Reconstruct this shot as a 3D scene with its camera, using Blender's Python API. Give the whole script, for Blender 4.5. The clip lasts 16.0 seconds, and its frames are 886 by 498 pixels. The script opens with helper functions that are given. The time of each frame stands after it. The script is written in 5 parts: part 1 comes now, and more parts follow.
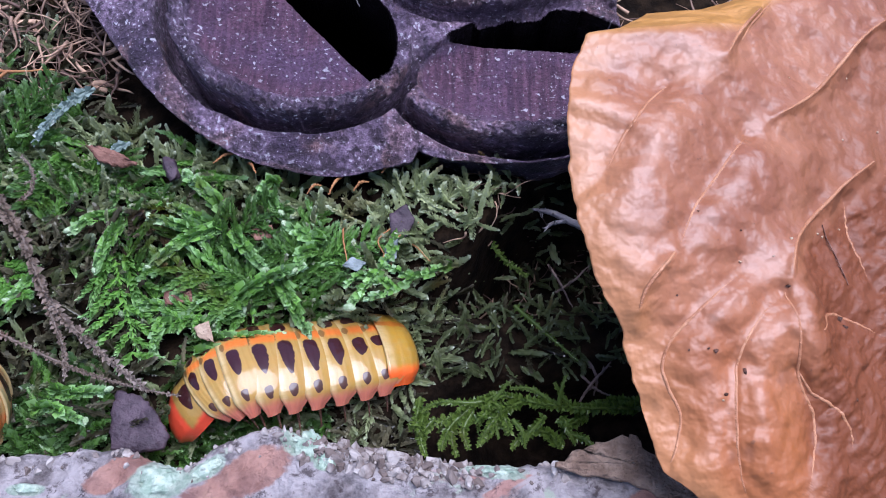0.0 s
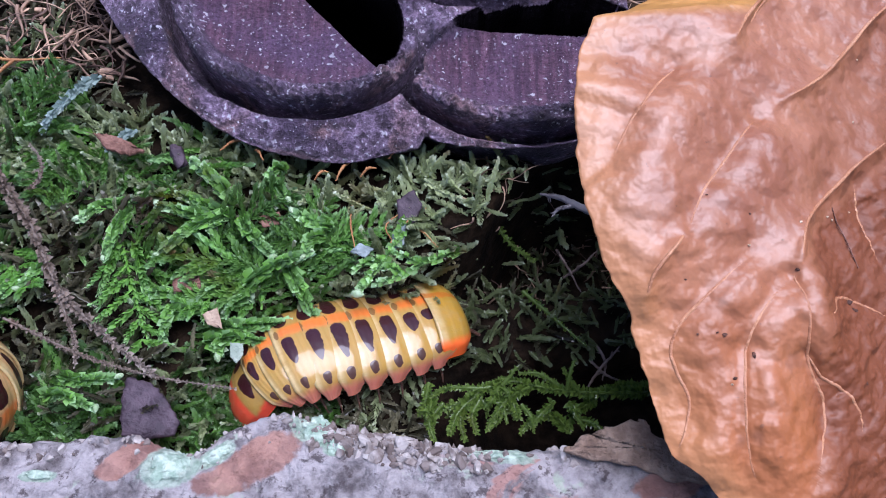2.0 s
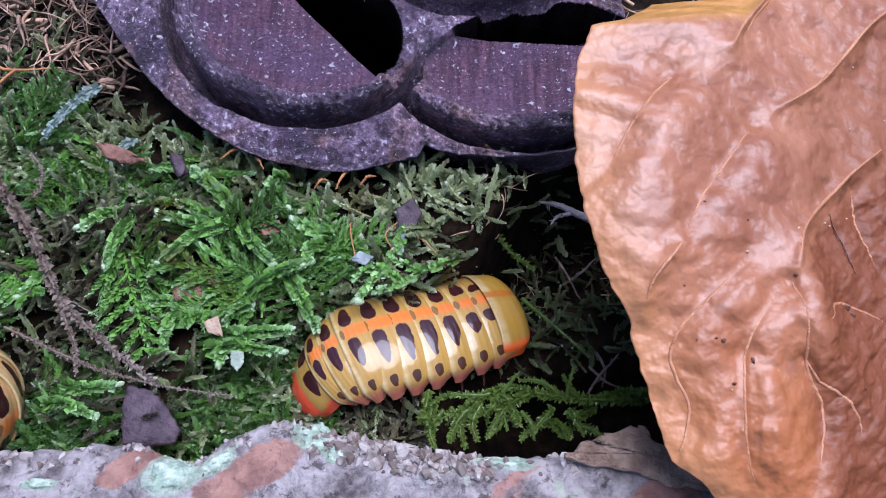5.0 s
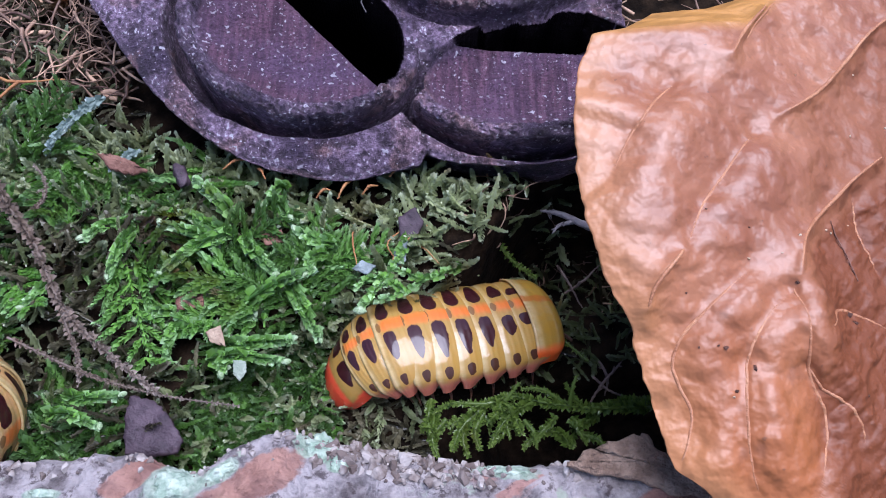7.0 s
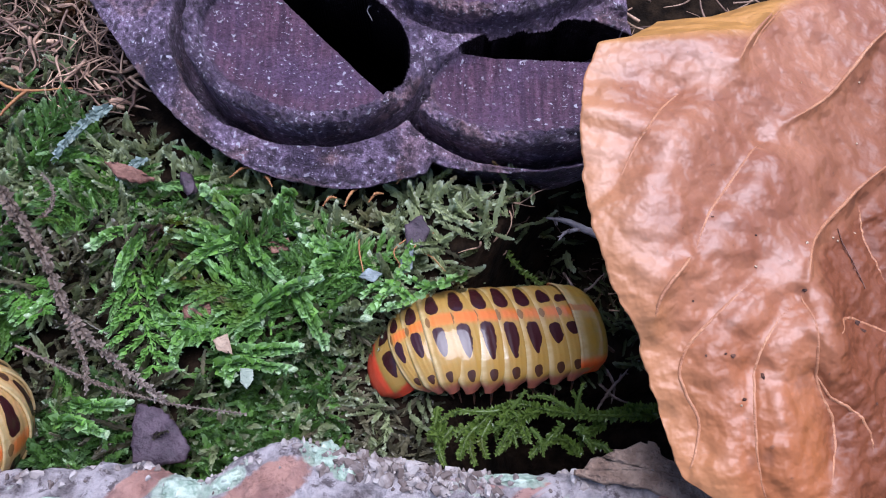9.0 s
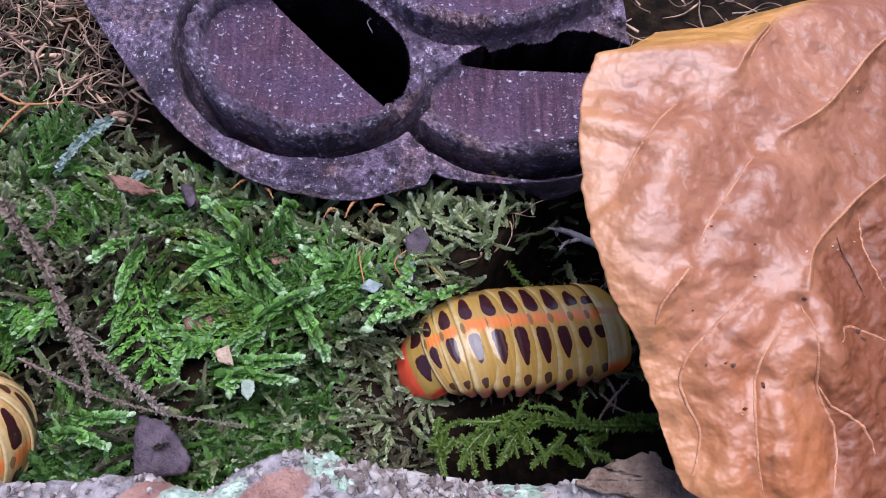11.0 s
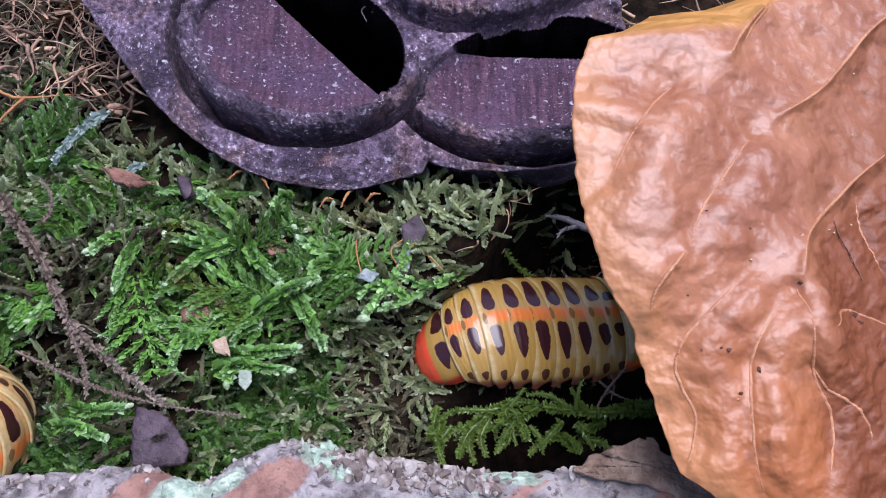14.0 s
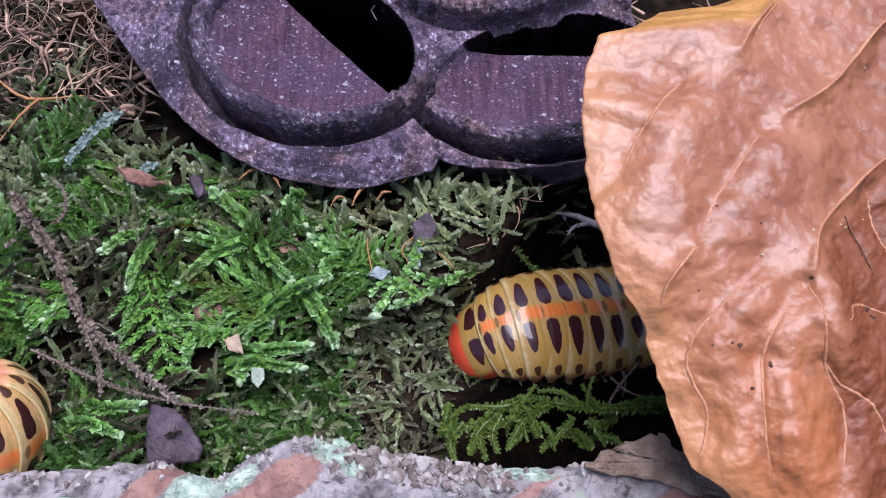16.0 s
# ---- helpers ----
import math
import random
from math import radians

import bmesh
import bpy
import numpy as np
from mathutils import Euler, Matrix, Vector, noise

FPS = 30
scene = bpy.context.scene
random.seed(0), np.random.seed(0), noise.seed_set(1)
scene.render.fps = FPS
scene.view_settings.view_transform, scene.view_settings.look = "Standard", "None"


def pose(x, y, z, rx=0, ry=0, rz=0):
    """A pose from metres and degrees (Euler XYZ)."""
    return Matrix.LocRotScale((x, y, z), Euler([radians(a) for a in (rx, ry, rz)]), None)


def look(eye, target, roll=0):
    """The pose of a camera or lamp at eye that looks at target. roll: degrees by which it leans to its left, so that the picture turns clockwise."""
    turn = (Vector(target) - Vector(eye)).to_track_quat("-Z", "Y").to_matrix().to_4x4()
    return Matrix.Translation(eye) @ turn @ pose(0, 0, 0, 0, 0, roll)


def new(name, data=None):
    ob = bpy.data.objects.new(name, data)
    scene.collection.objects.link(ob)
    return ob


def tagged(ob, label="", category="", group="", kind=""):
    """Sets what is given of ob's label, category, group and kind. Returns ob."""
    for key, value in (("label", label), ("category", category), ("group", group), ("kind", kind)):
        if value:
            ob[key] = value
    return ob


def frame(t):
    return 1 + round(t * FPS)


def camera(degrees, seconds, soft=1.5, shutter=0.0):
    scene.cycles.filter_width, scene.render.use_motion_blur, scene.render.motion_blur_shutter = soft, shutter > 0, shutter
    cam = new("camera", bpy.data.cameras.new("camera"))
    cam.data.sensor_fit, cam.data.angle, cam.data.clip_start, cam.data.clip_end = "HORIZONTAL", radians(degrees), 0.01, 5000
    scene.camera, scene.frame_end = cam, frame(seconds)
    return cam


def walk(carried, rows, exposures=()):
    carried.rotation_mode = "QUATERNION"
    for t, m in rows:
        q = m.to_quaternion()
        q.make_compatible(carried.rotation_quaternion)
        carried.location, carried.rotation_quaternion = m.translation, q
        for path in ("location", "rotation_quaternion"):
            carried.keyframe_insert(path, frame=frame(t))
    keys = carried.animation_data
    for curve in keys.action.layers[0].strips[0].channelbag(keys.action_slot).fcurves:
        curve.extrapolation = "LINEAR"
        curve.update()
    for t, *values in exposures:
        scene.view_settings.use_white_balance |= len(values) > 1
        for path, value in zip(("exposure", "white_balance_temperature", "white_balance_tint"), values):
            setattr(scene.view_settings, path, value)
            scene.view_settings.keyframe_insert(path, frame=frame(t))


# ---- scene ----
cam = camera(55, 16.0, 1.0)
PATH = [
    (0.0, look((-0.00001, -0.07411, 0.12980), (0.00161, -0.00011, -0.00066), 1.86)),
    (0.5, look((-0.00014, -0.07400, 0.12966), (0.00020, -0.00048, -0.00102), 0.92)),
    (1.0, look((0.00080, -0.07344, 0.12961), (0.00102, -0.00114, -0.00161), 0.64)),
    (1.5, look((0.00011, -0.07362, 0.12977), (0.00033, -0.00172, -0.00167), 0.58)),
    (2.0, look((0.00016, -0.07407, 0.12962), (0.00028, -0.00229, -0.00195), 0.49)),
    (2.5, look((-0.00002, -0.07396, 0.12975), (0.00047, -0.00203, -0.00168), 0.81)),
    (3.0, look((0.00003, -0.07433, 0.13005), (0.00014, -0.00149, -0.00099), 0.54)),
    (3.5, look((-0.00072, -0.07440, 0.13014), (-0.00049, -0.00144, -0.00092), 0.51)),
    (4.0, look((-0.00001, -0.07461, 0.12975), (0.00028, -0.00185, -0.00141), 0.49)),
    (6.5, look((-0.00015, -0.07481, 0.13029), (0.00042, 0.00002, 0.00027), 0.52)),
    (7.0, look((-0.00001, -0.07497, 0.13003), (-0.00000, -0.00005, 0.00007), 0.00)),
    (7.5, look((0.00034, -0.07443, 0.13011), (0.00045, 0.00002, -0.00010), -0.06)),
    (8.0, look((0.00084, -0.07469, 0.12981), (0.00105, -0.00037, -0.00055), 0.07)),
    (8.5, look((0.00034, -0.07443, 0.13004), (0.00004, 0.00057, 0.00025), -0.23)),
    (9.0, look((-0.00021, -0.07466, 0.13042), (-0.00110, 0.00099, 0.00094), -0.69)),
    (11.5, look((0.00069, -0.07489, 0.13064), (-0.00102, 0.00260, 0.00219), -1.53)),
    (12.0, look((0.00099, -0.07470, 0.13053), (-0.00113, 0.00263, 0.00199), -1.87)),
    (12.5, look((0.00061, -0.07488, 0.13052), (-0.00197, 0.00263, 0.00201), -2.26)),
    (13.0, look((0.00054, -0.07514, 0.13046), (-0.00196, 0.00281, 0.00207), -2.25)),
    (13.5, look((0.00098, -0.07505, 0.13027), (-0.00209, 0.00199, 0.00149), -2.84)),
    (14.0, look((0.00185, -0.07510, 0.13011), (-0.00064, 0.00104, 0.00058), -2.66)),
    (14.5, look((0.00205, -0.07526, 0.12992), (-0.00117, 0.00068, 0.00019), -3.15)),
    (15.0, look((0.00098, -0.07532, 0.13014), (-0.00287, 0.00082, 0.00063), -3.46)),
    (15.5, look((0.00175, -0.07529, 0.13024), (-0.00242, 0.00083, 0.00072), -3.84)),
    (16.0, look((0.00195, -0.07578, 0.13026), (-0.00256, 0.00048, 0.00075), -4.25)),
]
walk(cam, PATH, [(0.0, 0.17, 5300, 22), (8.0, 0.17, 5350, 22), (12.5, 0.17, 5600, 22), (16.0, 0.17, 5600, 22)])

# ---- light: open shade under a forest canopy ----
world = bpy.data.worlds.new("world")
scene.world = world
world.use_nodes = True
wn = world.node_tree
sky = wn.nodes.new("ShaderNodeTexSky")
sky.sky_type, sky.sun_disc = "NISHITA", False
sky.sun_elevation, sky.sun_rotation = radians(77), radians(52)
sky.air_density, sky.dust_density, sky.ozone_density = 1.0, 2.5, 1.0
wn.links.new(sky.outputs[0], wn.nodes["Background"].inputs[0])
wn.nodes["Background"].inputs[1].default_value = 0.12
sun = new("sun", bpy.data.lights.new("sun", "SUN"))
sun.data.energy, sun.data.angle, sun.data.color = 4.5, radians(50), (1.0, 0.97, 0.93)
sun.matrix_world = look((0.17, 0.13, 0.977), (0, 0, 0))

MM = 0.001

# ---- materials ----
SPOT_U = 0.46


class Nodes:
    """Short node-building helper for one material."""

    def __init__(self, name, rough=0.5, coat=0.0, spec=0.5):
        self.m = bpy.data.materials.new(name)
        self.m.use_nodes = True
        self.t = self.m.node_tree
        self.b = self.t.nodes["Principled BSDF"]
        self.b.inputs["Roughness"].default_value = rough
        self.b.inputs["Coat Weight"].default_value = coat
        self.b.inputs["Coat Roughness"].default_value = 0.12
        self.b.inputs["Specular IOR Level"].default_value = spec

    def put(self, socket, value):
        if isinstance(value, bpy.types.NodeSocket):
            self.t.links.new(value, socket)
        elif isinstance(value, (tuple, list)) and len(value) == 3 and socket.type == "RGBA":
            socket.default_value = (*value, 1)
        else:
            socket.default_value = value

    def node(self, kind, out=0, **ins):
        n = self.t.nodes.new(kind)
        for k, v in ins.items():
            self.put(n.inputs[k.replace("_", " ")], v)
        return n.outputs[out]

    def coord(self, scale=(1, 1, 1), which="Object"):
        n = self.t.nodes.new("ShaderNodeTexCoord")
        m = self.t.nodes.new("ShaderNodeMapping")
        m.inputs["Scale"].default_value = scale
        self.t.links.new(n.outputs[which], m.inputs["Vector"])
        return m.outputs[0]

    def noise(self, size, detail=4, rough=0.55, stretch=(1, 1, 1), dist=0.0):
        """size: the grain's size in metres."""
        return self.node("ShaderNodeTexNoise", 0, Vector=self.coord(stretch), Scale=1 / size, Detail=detail, Roughness=rough, Distortion=dist)

    def cells(self, size, feature="F1", stretch=(1, 1, 1)):
        n = self.t.nodes.new("ShaderNodeTexVoronoi")
        n.feature = feature
        self.t.links.new(self.coord(stretch), n.inputs["Vector"])
        n.inputs["Scale"].default_value = 1 / size
        return n.outputs["Distance"]

    def math(self, op, a, b=0.0, c=0.0):
        n = self.t.nodes.new("ShaderNodeMath")
        n.operation = op
        for s, v in zip(n.inputs, (a, b, c)):
            self.put(s, v)
        return n.outputs[0]

    def step(self, value, lo, hi):
        n = self.t.nodes.new("ShaderNodeMapRange")
        n.interpolation_type = "SMOOTHSTEP"
        self.put(n.inputs["Value"], value)
        n.inputs["From Min"].default_value, n.inputs["From Max"].default_value = lo, hi
        return n.outputs[0]

    def mix(self, fac, a, b):
        n = self.t.nodes.new("ShaderNodeMix")
        n.data_type = "RGBA"
        self.put(n.inputs[0], fac)
        self.put(n.inputs[6], a)
        self.put(n.inputs[7], b)
        return n.outputs[2]

    def attr(self, name):
        n = self.t.nodes.new("ShaderNodeAttribute")
        n.attribute_name = name
        return n.outputs["Fac"]

    def island(self):
        return self.t.nodes.new("ShaderNodeNewGeometry").outputs["Random Per Island"]

    def chance(self):
        return self.t.nodes.new("ShaderNodeObjectInfo").outputs["Random"]

    def bump(self, height, depth):
        n = self.t.nodes.new("ShaderNodeBump")
        n.inputs["Strength"].default_value = 1.0
        n.inputs["Distance"].default_value = depth
        self.put(n.inputs["Height"], height)
        self.t.links.new(n.outputs[0], self.b.inputs["Normal"])
        return n.outputs[0]

    def done(self, colour, rough=None):
        self.put(self.b.inputs["Base Color"], colour)
        if rough is not None:
            self.put(self.b.inputs["Roughness"], rough)
        return self.m


def soil_material():
    n = Nodes("soil", 0.9, spec=0.08)
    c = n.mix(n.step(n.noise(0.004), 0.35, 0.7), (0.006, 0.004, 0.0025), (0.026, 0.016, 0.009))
    n.bump(n.noise(0.0012, 6), 0.0008)
    return n.done(c)


def moss_material(name, deep, fresh, pale, gloss=0.3, wet=0.6):
    n = Nodes(name, gloss + 0.12, coat=wet, spec=0.2)
    n.b.inputs["Coat Roughness"].default_value = 0.12
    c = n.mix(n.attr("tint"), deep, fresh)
    c = n.mix(n.math("MULTIPLY", n.island(), 0.35), c, deep)
    c = n.mix(n.math("MULTIPLY", n.attr("pale"), n.math("ADD", n.math("MULTIPLY", n.attr("tint"), 0.75), 0.22)), c, pale)
    c = n.mix(n.step(n.noise(0.018, 3), 0.56, 0.75), c, (deep[0] * 1.8 + 0.03, deep[1] * 0.9, deep[2] * 0.6))
    n.b.inputs["Transmission Weight"].default_value = 0.0
    n.b.inputs["Subsurface Weight"].default_value = 0.0
    trans = n.t.nodes.new("ShaderNodeBsdfTranslucent")
    n.t.links.new(c, trans.inputs["Color"])
    add = n.t.nodes.new("ShaderNodeMixShader")
    add.inputs[0].default_value = 0.3
    out = n.t.nodes["Material Output"]
    n.t.links.new(n.b.outputs[0], add.inputs[1])
    n.t.links.new(trans.outputs[0], add.inputs[2])
    n.t.links.new(add.outputs[0], out.inputs["Surface"])
    return n.done(c)


def root_material(name, dark, light, rough=0.6):
    n = Nodes(name, rough)
    c = n.mix(n.island(), dark, light)
    c = n.mix(n.step(n.noise(0.003), 0.4, 0.7), c, dark)
    n.bump(n.noise(0.0006, 4), 0.0002)
    return n.done(c)


def pod_material():
    n = Nodes("weathered_wood", 0.5, spec=0.45)
    c = n.mix(n.step(n.noise(0.012, 5), 0.35, 0.68), (0.095, 0.064, 0.112), (0.42, 0.295, 0.42))
    c = n.mix(n.math("MULTIPLY", n.step(n.noise(0.014, 4, dist=1.0), 0.54, 0.68), 0.65), c, (0.4, 0.22, 0.2))
    fine = n.noise(0.0009, 6, 0.7)
    flaky = n.noise(0.0024, 6, 0.7, dist=0.5)
    c = n.mix(n.math("ADD", n.math("MULTIPLY", n.step(fine, 0.4, 0.6), 0.65), 0.35), (0.03, 0.02, 0.03), c)
    c = n.mix(n.math("MULTIPLY", n.step(flaky, 0.53, 0.38), 0.85), c, (0.035, 0.022, 0.032))
    # smooth purple-brown chamber floor with fibres
    grain = n.noise(0.0011, 4, 0.6, (1, 0.09, 0.09))
    wood = n.mix(n.step(grain, 0.3, 0.7), (0.075, 0.037, 0.065), (0.22, 0.112, 0.165))
    wood = n.mix(n.math("MULTIPLY", n.step(n.noise(0.012, 3), 0.38, 0.68), 0.75), wood, (0.15, 0.095, 0.17))
    wood = n.mix(n.math("MULTIPLY", n.step(n.noise(0.0006, 4, 0.7), 0.46, 0.62), 0.6), wood, (0.04, 0.02, 0.03))
    c = n.mix(n.attr("floor"), c, wood)
    # the deep holes' shade is painted on as near-black, without sheen
    c = n.mix(n.attr("shaft_shade"), c, (0.002, 0.0015, 0.002))
    open_ = n.math("SUBTRACT", 1.0, n.attr("shaft_shade"))
    dust = n.math("MULTIPLY", n.step(n.noise(0.0009, 2, 0.5), 0.63, 0.67), n.step(n.noise(0.006, 3), 0.36, 0.6))
    grit = n.math("MULTIPLY", n.step(n.noise(0.00045, 2, 0.5), 0.67, 0.71), n.step(n.noise(0.009, 3), 0.38, 0.55))
    c = n.mix(n.math("MULTIPLY", n.math("MULTIPLY", n.math("MAXIMUM", dust, grit), open_), 0.85), c, (0.72, 0.7, 0.76))
    n.bump(n.math("ADD", n.math("MULTIPLY", fine, 0.9), n.math("ADD", flaky, n.noise(0.0035, 4))), 0.0016)
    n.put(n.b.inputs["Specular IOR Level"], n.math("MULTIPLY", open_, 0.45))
    return n.done(c, n.math("ADD", n.math("MULTIPLY", fine, 0.3), 0.32))


def leaf_material():
    n = Nodes("dry_leaf", 0.5, spec=0.5)
    c = n.mix(n.step(n.noise(0.016, 5, dist=0.6), 0.32, 0.68), (0.25, 0.084, 0.033), (0.37, 0.15, 0.067))
    c = n.mix(n.math("MULTIPLY", n.step(n.noise(0.0035, 5), 0.45, 0.7), 0.4), c, (0.3, 0.115, 0.042))
    c = n.mix(n.math("MULTIPLY", n.attr("tip"), 0.7), c, (0.36, 0.11, 0.022))
    c = n.mix(n.math("MULTIPLY", n.attr("margin"), 0.6), c, (0.52, 0.24, 0.09))
    c = n.mix(n.attr("fold"), c, (0.5, 0.235, 0.05))
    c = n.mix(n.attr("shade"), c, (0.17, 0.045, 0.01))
    c = n.mix(n.math("MULTIPLY", n.step(n.noise(0.006, 2), 0.66, 0.78), 0.5), c, (0.2, 0.08, 0.04))
    c = n.mix(n.math("MULTIPLY", n.step(n.noise(0.0011, 2), 0.72, 0.77), 0.5), c, (0.1, 0.045, 0.025))
    pillow = n.cells(0.0027, "SMOOTH_F1", (0.8, 1, 1))
    puck = n.math("SUBTRACT", n.math("MULTIPLY", n.noise(0.0028, 1, 0.4), 0.8), n.math("MULTIPLY", n.math("MULTIPLY", pillow, pillow), 0.9))
    fine = n.noise(0.0011, 1, 0.5)
    n.bump(n.math("ADD", n.math("MULTIPLY", fine, 0.2), puck), 0.00115)
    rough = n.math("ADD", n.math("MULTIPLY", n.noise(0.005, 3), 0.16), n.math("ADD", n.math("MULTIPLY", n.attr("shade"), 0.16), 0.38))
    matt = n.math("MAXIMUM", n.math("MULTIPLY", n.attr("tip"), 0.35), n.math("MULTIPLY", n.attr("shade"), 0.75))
    n.put(n.b.inputs["Coat Weight"], n.math("SUBTRACT", 0.44, n.math("MULTIPLY", matt, 0.42)))
    n.b.inputs["Coat Roughness"].default_value = 0.32
    return n.done(c, rough)


# pink seams in the rock: middle, half axes, turn
SEAMS = [(-27.0, -42.6, 9.0, 3.0, 0.5), (-45.2, -42.0, 5.2, 2.2, 0.6), (32.7, -45.5, 6, 2.0, 0.1)]
# mint lichen on it, in the same terms
LICHENS = [(-18.4, -37.1, 4.0, 3.2, -0.5), (9.2, -40.8, 5.4, 1.6, -0.12), (-38.8, -43.1, 4.6, 3.4, 0.5), (-32.5, -41.5, 3.4, 1.5, 0.6), (-15.3, -40.2, 2.0, 1.6, 0), (-57.1, -44.7, 3.0, 1.0, 0)]


def rock_material():
    n = Nodes("lichened_rock", 0.75, spec=0.35)
    big = n.noise(0.016, 5, 0.6, dist=0.8)
    c = n.mix(n.step(n.noise(0.006, 6, 0.65), 0.3, 0.62), (0.09, 0.072, 0.072), (0.48, 0.43, 0.42))
    c = n.mix(n.step(big, 0.6, 0.66), c, n.mix(n.noise(0.002), (0.36, 0.19, 0.15), (0.52, 0.31, 0.26)))
    c = n.mix(n.step(n.noise(0.009, 5, 0.65), 0.58, 0.64), c, n.mix(n.noise(0.0015), (0.32, 0.36, 0.28), (0.54, 0.58, 0.46)))
    c = n.mix(n.math("MULTIPLY", n.step(n.noise(0.0024, 5, 0.7), 0.54, 0.64), 0.8), c, (0.06, 0.04, 0.04))
    where = n.t.nodes.new("ShaderNodeSeparateXYZ")
    n.t.links.new(n.coord(), where.inputs[0])
    rag = n.math("MULTIPLY", n.math("SUBTRACT", n.noise(0.0055, 6, 0.65), 0.5), 2.6)
    salmon = n.mix(n.step(n.noise(0.005, 5), 0.35, 0.68), (0.24, 0.115, 0.09), (0.5, 0.27, 0.2))
    mint = n.mix(n.step(n.noise(0.0016, 5), 0.35, 0.65), (0.26, 0.35, 0.26), (0.5, 0.58, 0.46))
    for (cx, cy, rx, ry, turn), paint in [(q, salmon) for q in SEAMS] + [(q, mint) for q in LICHENS]:
        dx, dy = n.math("SUBTRACT", where.outputs[0], cx * MM), n.math("SUBTRACT", where.outputs[1], cy * MM)
        co, si = math.cos(turn) / MM, math.sin(turn) / MM
        a = n.math("DIVIDE", n.math("ADD", n.math("MULTIPLY", dx, co), n.math("MULTIPLY", dy, si)), rx)
        b = n.math("DIVIDE", n.math("SUBTRACT", n.math("MULTIPLY", dy, co), n.math("MULTIPLY", dx, si)), ry)
        r = n.math("ADD", n.math("ADD", n.math("MULTIPLY", a, a), n.math("MULTIPLY", b, b)), rag)
        c = n.mix(n.math("MULTIPLY", n.step(r, 1.15, 0.75), 0.9), c, paint)
    crack = n.step(n.cells(0.006, "DISTANCE_TO_EDGE"), 0.0, 0.07)
    n.bump(n.math("ADD", n.math("ADD", n.noise(0.0012, 6, 0.7), n.math("MULTIPLY", crack, 0.12)), n.math("MULTIPLY", n.noise(0.005, 4), 1.5)), 0.0012)
    return n.done(c)


def lichen_material():
    n = Nodes("lichen", 0.8)
    c = n.mix(n.step(n.noise(0.0016, 5), 0.35, 0.65), (0.26, 0.35, 0.26), (0.5, 0.58, 0.46))
    c = n.mix(n.step(n.noise(0.0035, 3), 0.62, 0.7), c, (0.2, 0.22, 0.2))
    n.bump(n.noise(0.0008, 5), 0.0006)
    return n.done(c)


def plain_material(name, a, b, grain, rough=0.6, bump=0.0004, spec=0.4):
    n = Nodes(name, rough, spec=spec)
    c = n.mix(n.step(n.noise(grain, 5), 0.35, 0.68), a, b)
    c = n.mix(n.math("MULTIPLY", n.chance(), 0.25), c, a)
    n.bump(n.noise(grain * 0.25, 5), bump)
    return n.done(c)


